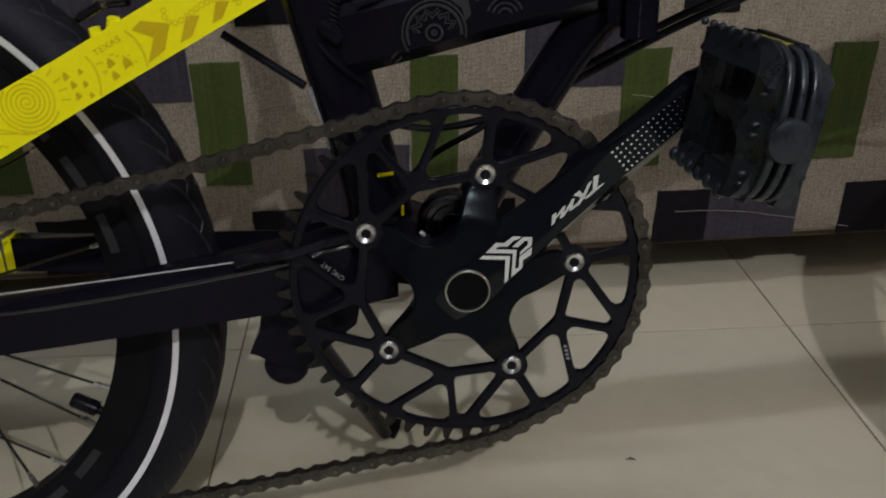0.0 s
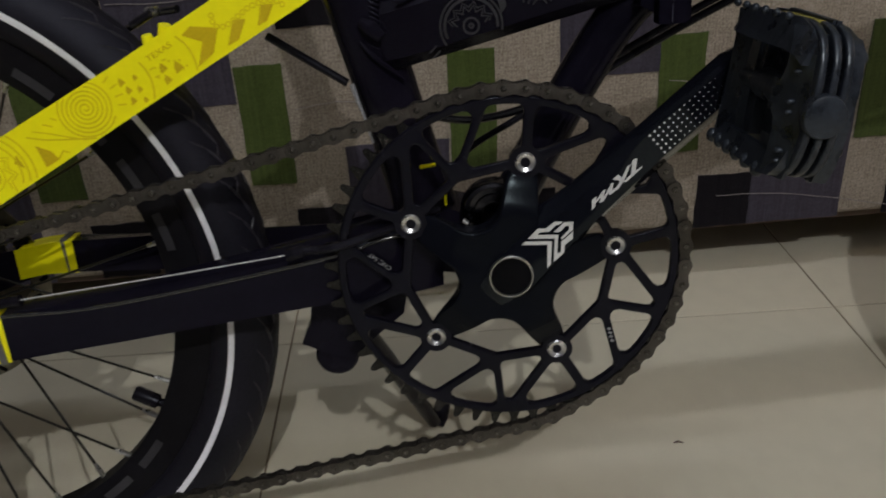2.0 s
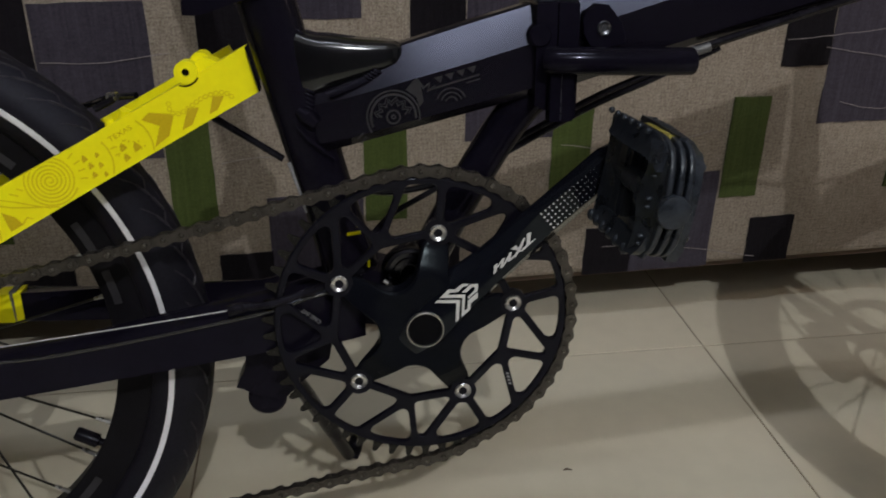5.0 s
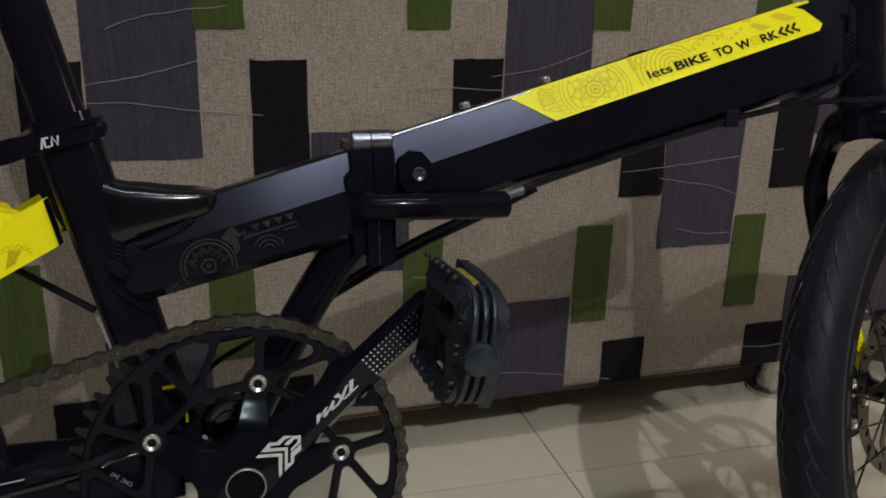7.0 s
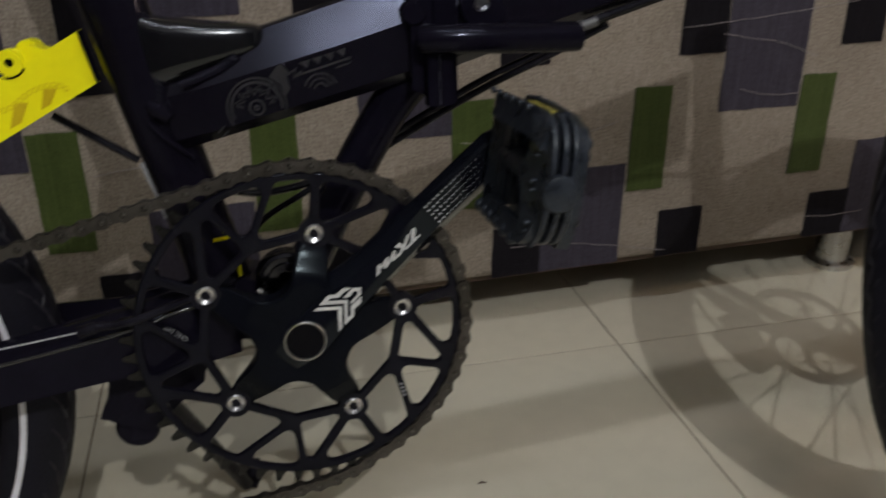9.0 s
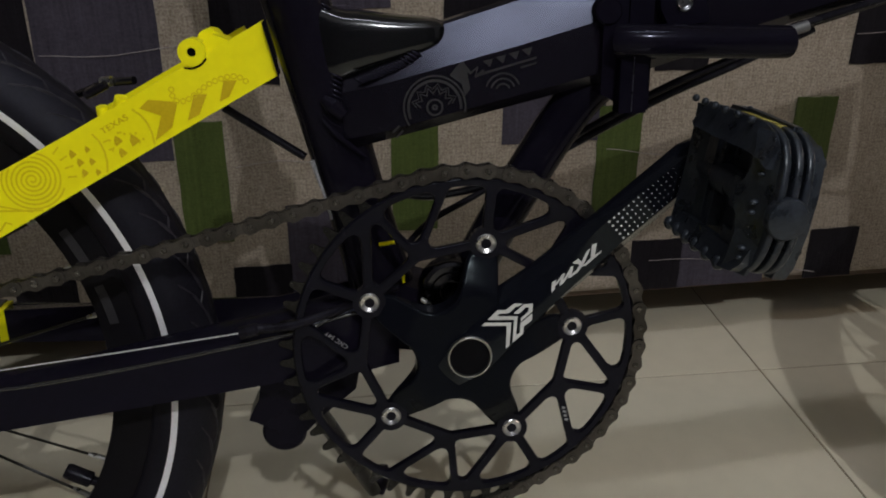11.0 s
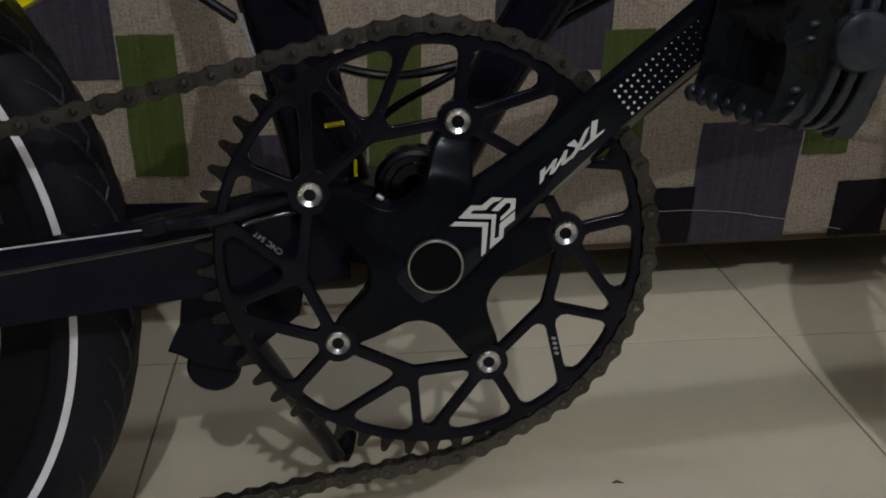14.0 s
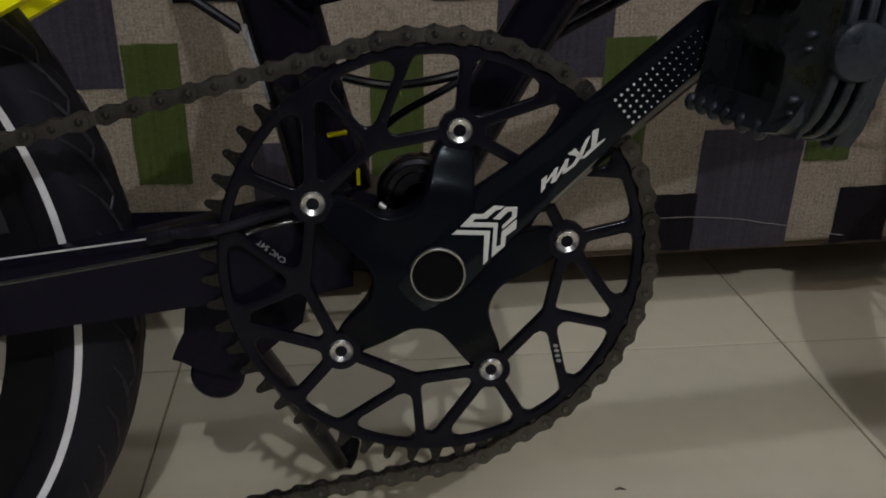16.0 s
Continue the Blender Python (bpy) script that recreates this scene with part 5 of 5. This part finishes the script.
lines, fills = [], []
SP, MA = (145.6, 2.6), (218.6, 1.4)
lines.append(([(SP[0] + (0.8 + 0.0072 * a) * math.cos(radians(-a)), SP[1] + (0.8 + 0.0068 * a) * math.sin(radians(-a))) for a in range(0, 2300, 12)], 0.95))
for k in range(7):
    a = radians(206 - 15 * k)
    lines.append(([(SP[0] + 18.6 * math.cos(a), SP[1] + 18.6 * math.sin(a)), (SP[0] + 23.5 * math.cos(a), SP[1] + 23.5 * math.sin(a))], 0.9))
lines += [([(184.8, 7.7), (176, 0.5), (166.9, -4.9), (151, -14)], 1.0), ([(179.5, 8.4), (173, 3.2), (163, -6), (156, -12)], 0.8), ([(172, 8.6), (168, 4.6)], 0.9), ([(166, 9), (163.5, 6)], 0.9)]
fills += [[(183.6, 1.2), (186.2, -11.9), (177.1, -12.1), (178, -6)]]
lines += [([(177.1, -11.8), (172, -9.4), (169.6, -12.2)], 1.1)]
lines += [(arc(*MA, 0.9, 0, 360, 12), 1.8), (arc(*MA, 6.6, 0, 360, 26), 2.0), (arc(*MA, 9.6, 0, 360, 28), 0.8)]
for r0, r1, w in ((11.0, 15.0, 1.0), (13.4, 17.6, 0.9)):
    for a0 in (-62, 118):
        lines.append(([(MA[0] + (r1 if k % 2 else r0) * math.cos(radians(a0 + 17.5 * k)), MA[1] + (r1 if k % 2 else r0) * math.sin(radians(a0 + 17.5 * k))) for k in range(8)], w))
lines += [(arc(*MA, r, a0, a0 + 84, 18), 1.1) for r in (20, 24, 28) for a0 in (-42, 138)]
fills += [[(196.5, 3), (200.5, -0.5), (196.8, -6)], [(241, 3), (237, -0.5), (240.6, -6)]]
for k in range(3):
    lines.append(([(250 + 3.4 * k, 10), (258 + 3.4 * k, -2), (252 + 3.4 * k, -14)], 1.0))
lines += [([(262, 10), (276, 8), (276, -10), (264, -12)], 1.0), ([(266, 6), (274, -8)], 0.9), ([(274, 4), (264, -8)], 0.9), (arc(284, 0, 7, 0, 360, 20), 1.0), (arc(284, 0, 11, 0, 360, 24), 0.9)]
for s_, e_, z_ in ((119.7, 3.9, 2.0), (111.5, 2.0, 1.5), (118.9, -1.8, 1.9), (113.2, -4.6, 1.7), (120.2, -7.8, 1.8), (113.9, -11.1, 1.5), (95.2, -2.0, 2.3), (87.7, -6.0, 2.7), (96.8, -8.6, 2.2)):
    fills.append([(s_ - z_ * 1.1, e_ - z_ * 0.9), (s_ + z_ * 0.9, e_ - z_ * 1.2), (s_ + z_ * 0.6, e_ + z_ * 0.2), (s_ - 0.3 * z_, e_ + z_ * 1.1), (s_ - z_ * 0.8, e_ + 0.3 * z_)])
rnd = random.Random(8)
for k in range(16):
    s_, e_ = rnd.uniform(82, 122), rnd.uniform(-12, 1)
    if not 101 < s_ < 108:
        lines.append((arc(s_, e_, 0.35, 0, 360, 6), 0.7))
lines += [([(104.3, 7.2), (103.4, 2), (104.2, -4), (106.5, -9.4), (109.6, -14)], 1.1), ([(78.6, 7.6), (76.4, 2), (76.2, -3), (77, -8), (79.4, -14)], 1.1)]
lines += [([(101.8, 0.6 - 5 * k), (98.6, 0.2 - 5 * k)], 0.9) for k in range(2)]
fills += [[(68.5, 7.6), (56.1, -1.1), (66.1, -10.9), (77.8, -12.5), (67.6, -2.8), (75.2, 6.0)], [(46.6, -2.1), (40.4, -5.3), (49.8, -12.3), (57.1, -12.1)], [(29.0, -3.7), (22.8, -6.9), (30.9, -12.3), (36.8, -12.1)]]
way = smooth_path([Vector((x, z, 0)) for x, z in ((55.1, 6.0), (56.6, 2.4), (55.8, -0.8), (51.6, -2.6), (44.8, -2.3), (36.8, -1.4), (29.7, -2.2), (23.5, -4.2), (19.8, -7.6), (18.7, -10.7))], 30)
at = None
for p in way:
    if at is None or (p - at).length > 3.3:
        at = p
        lines.append((arc(p.x, p.y, 1.35, 0, 360, 10), 0.65))
stay_print(lines, fills)
m_txt = Matrix.Translation(stay_point(99.5, 4.2, stay_face(99) - 0.3)) @ Matrix.Rotation(-math.atan2(-STAY_D.y, -STAY_D.x), 4, "Y") @ Matrix.Rotation(radians(90), 4, "X")
lettering("TEXAS", 4.6, m_txt, "stay_lettering", GOLD_INK, near_stay, "small ochre lettering", width=16.5)

# yellow label on the front beam's slanted shoulder
SH_A, SH_B, SH_C = V(190, YC - 25, 219), V(440, YC - 24, 294), V(190, YC - 9.5, 242.5)
su = (SH_B - SH_A).normalized()
sv = (SH_C - SH_A) - su * (SH_C - SH_A).dot(su)
sv.normalize()
sn = su.cross(sv).normalized()
SH_M = Matrix((su, sv, sn)).transposed().to_4x4()
SH_M.translation = SH_A


def sh(u, v, lift):
    return SH_M @ Vector((u * mm, v * mm, lift * mm))


def shoulder_fill(outlines, name, mat, lift, label, parent=None):
    bm = bmesh.new()
    for o in outlines:
        bm.faces.new([bm.verts.new(sh(u, v, lift)) for u, v in o])
    return P(name, bm, mat, label, parent or front_beam, False)


def shoulder_lines(strokes, name, mat, lift, label):
    outs = []
    for pts, w in strokes:
        p = [Vector(q) for q in pts]
        for a, b in zip(p, p[1:]):
            n_ = Vector((-(b - a).y, (b - a).x)).normalized() * w / 2
            e_ = (b - a).normalized() * w * 0.2
            outs.append([a + n_ - e_, a - n_ - e_, b - n_ + e_, b + n_ + e_])
    return shoulder_fill(outs, name, mat, lift, label)


beam_label = shoulder_fill([[(38, -0.4), (258, -0.4), (263.5, 4.3), (256, 20.6), (250, 25.4), (256.6, 24.6), (256.8, 28.0), (14, 29.0)]], "beam_label", YELLOW, 0.45, "yellow label with ochre print and black lettering")
fold = bmesh.new()
edge = [[fold.verts.new(V(x, YC + y, 317 - (440 - x) * 0.292 + z)) for y, z in ((-10.0, -1.6), (-9.2, -0.6), (-6.4, 0.5), (-5.4, 0.5))] for x in (207, 290, 370, 437)]
for one, two in zip(edge, edge[1:]):
    for k in range(3):
        fold.faces.new((one[k], two[k], two[k + 1], one[k + 1]))
P("label_fold", fold, YELLOW, "label edge folded over the top", front_beam)
MU, MV = 75.4, 13.2


def star(r0, r1, n, w, turn=0.0):
    pts = []
    for k in range(2 * n + 1):
        r = r1 if k % 2 else r0
        f = radians(turn + 180 * k / n)
        pts.append((MU + r * math.cos(f), MV + r * math.sin(f)))
    return (pts, w)


art = [(arc(MU, MV, r, 0, 360, 30), w) for r, w in ((0.8, 1.4), (3.6, 1.3), (6.9, 1.5))]
art += [star(8.2, 12.6, 10, 0.9), star(10.6, 15.4, 10, 0.8), star(14.4, 18.2, 10, 0.8, 18)]
for r in (20.2, 23.6, 26.4):
    art += [(arc(MU, MV, r, 138, 218, 22), 0.9), (arc(MU, MV, r, -38, 42, 22), 0.9)]
# bands of dots and crossed squares beside the round sign
for r in (31.0, 42.0):
    art.append((arc(MU, MV, r, 150, 205, 14), 0.9))
for f in (152, 164, 176, 190):
    q = [(MU + r * math.cos(radians(g)), MV + r * math.sin(radians(g))) for r, g in ((32.6, f - 4.6), (40.4, f - 4.2), (40.4, f + 4.2), (32.6, f + 4.6))]
    art += [(q + q[:1], 0.8), ([q[0], q[2]], 0.7), ([q[1], q[3]], 0.7)]
for k in range(5):
    art.append((arc(139, 11.0, 4.0 + 3.4 * k, -30 if k < 2 else 20, 190 + 4 * k, 24), 1.0))
for k in range(3):
    art.append((arc(139, 9.0, 22.4 + 3.6 * k, 60, 196, 24), 1.0))
art += [(arc(116, 23.5, 3.2, 0, 360, 14), 0.9), (arc(116, 23.5, 6.4, 190, 350, 14), 0.8)]
art += [([(150 + 9 * k, 27.6 - 0.2 * k), (159 + 9 * k, 25.6 - 0.2 * k)], 0.8) for k in range(5)]
art.append((arc(172, 4, 21, 40, 140, 20), 0.8))


def inside(p):
    """Label area that the lines stay within, past its slanted end."""
    return 0.9 < p[1] < 28.2 and p[0] > 39.5 - 0.86 * p[1]


strokes = []
for pts, w in art:
    run = []
    for p in pts + [None]:
        if p is not None and inside(p):
            run.append(p)
        else:
            if len(run) > 1:
                strokes.append((run, w))
            run = []
shoulder_lines(strokes, "label_print", SOFT_OCHRE, 0.7, "ochre tribal line print")
blocks = [[(108, 27.6), (112, 28.2), (110.6, 18.6), (108, 14.6)], [(208.5, 21.8), (216, 14.6), (225, 15.4), (214, 23.0)], [(227, 24.2), (238, 15.4), (247, 16.2), (236, 25.2)], [(204, 26.6), (212, 24.6), (214, 27.0), (206, 28.2)]]
for k in range(9):
    u, v = 158 + 5.2 * k, 17.0 + 2.6 * (k % 3) - 0.2 * k
    blocks.append([(u, v), (u + 3.4, v + 0.6), (u + 2.0, v + 3.4)])
for f in range(0, 360, 36):
    u, v = MU + 19.0 * math.cos(radians(f)), MV + 19.0 * math.sin(radians(f))
    if 2.5 < v < 26:
        blocks.append([(u - 1.3, v - 0.7), (u + 1.3, v - 0.7), (u, v + 1.6)])
for f in range(148, 206, 8):
    u, v = MU + 28.6 * math.cos(radians(f)), MV + 28.6 * math.sin(radians(f))
    if inside((u, v)):
        blocks.append([(u - 0.7, v - 0.7), (u + 0.7, v - 0.7), (u + 0.7, v + 0.7), (u - 0.7, v + 0.7)])
for block in blocks:
    shoulder_fill([block], "label_block", SOFT_OCHRE, 0.7, "ochre block print")
lab = Matrix.Translation(sn * 0.9 * mm) @ SH_M
for word_, size, u, v, wide, heavy, what in (("lets", 9.6, 116.8, 6.9, 19.4, 0.12, "black lettering"), ("BIKE", 9.6, 139.0, 6.4, 27.6, 0.30, "bold black lettering"), ("TO", 9.6, 172.2, 6.0, 14.6, 0.30, "bold black lettering"),
                                             ("W", 9.6, 190.8, 5.6, 11.6, 0.30, "bold black lettering"), ("RK", 9.6, 211.4, 5.2, 14.6, 0.30, "bold black lettering")):
    lettering(word_, size, lab @ Matrix.Translation((u * mm, v * mm, 0)) @ Matrix.Rotation(radians(-0.8), 4, "Z"), "lettering", BLACK_INK, front_beam, what, weight=heavy, width=wide)
shoulder_lines([(arc(206.6, 9.0, 3.3, 0, 360, 18), 0.8), ([(205, 9.0), (208, 9.0)], 0.6)], "lettering", SOFT_OCHRE, 0.8, "ochre wheel sign standing for a letter")
for k in range(3):
    shoulder_lines([([(232.0 + 5.6 * k, 12.0), (227.6 + 5.6 * k, 8.4), (232.0 + 5.6 * k, 4.8)], 2.0)], "arrow_mark", BLACK_INK, 0.9, "black arrow mark")

# dim print on the rear beam's side
dim, dy_ = [], YC - 25.3
for r, w, a0, a1 in ((17.8, 1.1, -10, 215), (15.2, 1.6, -5, 205), (4.4, 1.2, 0, 360), (1.2, 1.2, 0, 360)):
    dim.append(ribbon(arc(-15.5, 140, r, a0, a1, 30), w, dy_))
for r0, r1, w in ((8.0, 11.5, 1.1), (10.4, 13.6, 0.8)):
    dim.append(ribbon([(-15.5 + (r1 if k % 2 else r0) * math.cos(radians(12 + 14 * k)), 140 + (r1 if k % 2 else r0) * math.sin(radians(12 + 14 * k))) for k in range(13)], w, dy_))
dim.append(patch([(-7, 158), (-1, 165), (3, 161), (5, 150), (2, 146), (0, 153)], dy_))
dim.append(ribbon([(0, 165), (5, 159), (9, 162), (8, 157), (13, 160)], 2.0, dy_))
dim.append(ribbon([(-40, 126), (-36, 130)], 1.0, dy_))
dim.append(ribbon([(-38, 123), (-34, 127)], 1.0, dy_))
for k in range(4):
    x0 = 12 + 7.5 * k
    dim.append(patch([(x0, 165.5 + 2.0 * k), (x0 + 6, 167 + 2.0 * k), (x0 + 4.4, 162 + 2.0 * k)], dy_))
dim.append(ribbon([(10, 158), (43, 167)], 1.3, dy_))
dim.append(ribbon([(34, 161.5), (43, 164)], 1.0, dy_))
for r in (4, 7, 10):
    dim.append(ribbon(arc(24, 148.5, r, 20, 165, 14), 1.0, dy_))
P("beam_print", joined(*dim), GREY_INK, "dim grey tribal print", rear_beam, False)

# chain stay label and chainring mark
FACE = YC - 57.2
lettering("lets", 9.6, on_side(-349.5, -27.2, FACE, 2), "lettering", BLACK_INK, near_cs, "black lettering", weight=0.12, width=21)
lettering("E", 6.4, on_side(-332.5, -34.2, FACE, 2), "lettering", BLACK_INK, near_cs, "worn black letter", weight=0.1, width=5.2)
P("lettering", joined(ribbon([(-346, -33.8), (-344.4, -31)], 1.2, FACE), ribbon([(-338, -33.4), (-334.6, -29.6), (-334.4, -33.6)], 1.2, FACE)), BLACK_INK, "worn slivers of black print", near_cs, False)
lettering("TO WORK", 3.6, on_side(-346.5, -38.4, FACE, 2), "lettering", BLACK_INK, near_cs, "small black lettering", weight=0.1, width=19.5)
P("strut_mark", joined(*[ribbon([(60.2 + 0.66 * k, -46.2 - 2.8 * k), (62.4 + 0.66 * k, -46.8 - 2.8 * k)], 1.6, -1.65) for k in range(4)]), PALE_INK, "small pale print bars on a strut", ring, False)

# a crumb on the floor
crumb = part("crumb", tube([(-0.004, 0, 0.0012), (0, 0.001, 0.0014), (0.005, -0.001, 0.001)], [0.0006, 0.0012, 0.0005], 6), WOOD_DARK)
crumb.location = (0.363, 0.736, 0)
tagged(crumb, "tiny dark crumb lying on the floor tile", "crumb")

# ---- floor tiles ----
TILE_O, TILE_T, TILE_P = (0.609, 0.935), radians(-2.2), 0.6165
tile_a = None
for i in range(-6, 6):
    for j in range(-7, 4):
        u, v = (i + 0.5) * TILE_P, (j + 0.5) * TILE_P
        x = TILE_O[0] + u * math.cos(TILE_T) - v * math.sin(TILE_T)
        y = TILE_O[1] + u * math.sin(TILE_T) + v * math.cos(TILE_T)
        if not (X0 - 0.2 < x < X1 + 0.2 and Y0 - 0.2 < y < Y1 + 0.2):
            continue
        m = Matrix.Translation((x, y, 0)) @ Matrix.Rotation(TILE_T, 4, "Z")
        if tile_a is None:
            half = TILE_P / 2 - 0.0010
            tile_a = part("tile", box((-half, -half, -0.008), (half, half, 0.0), 0.0004, 1), TILE, floor)
            tile_a.matrix_basis = m
        else:
            again("tile", tile_a, m, floor)
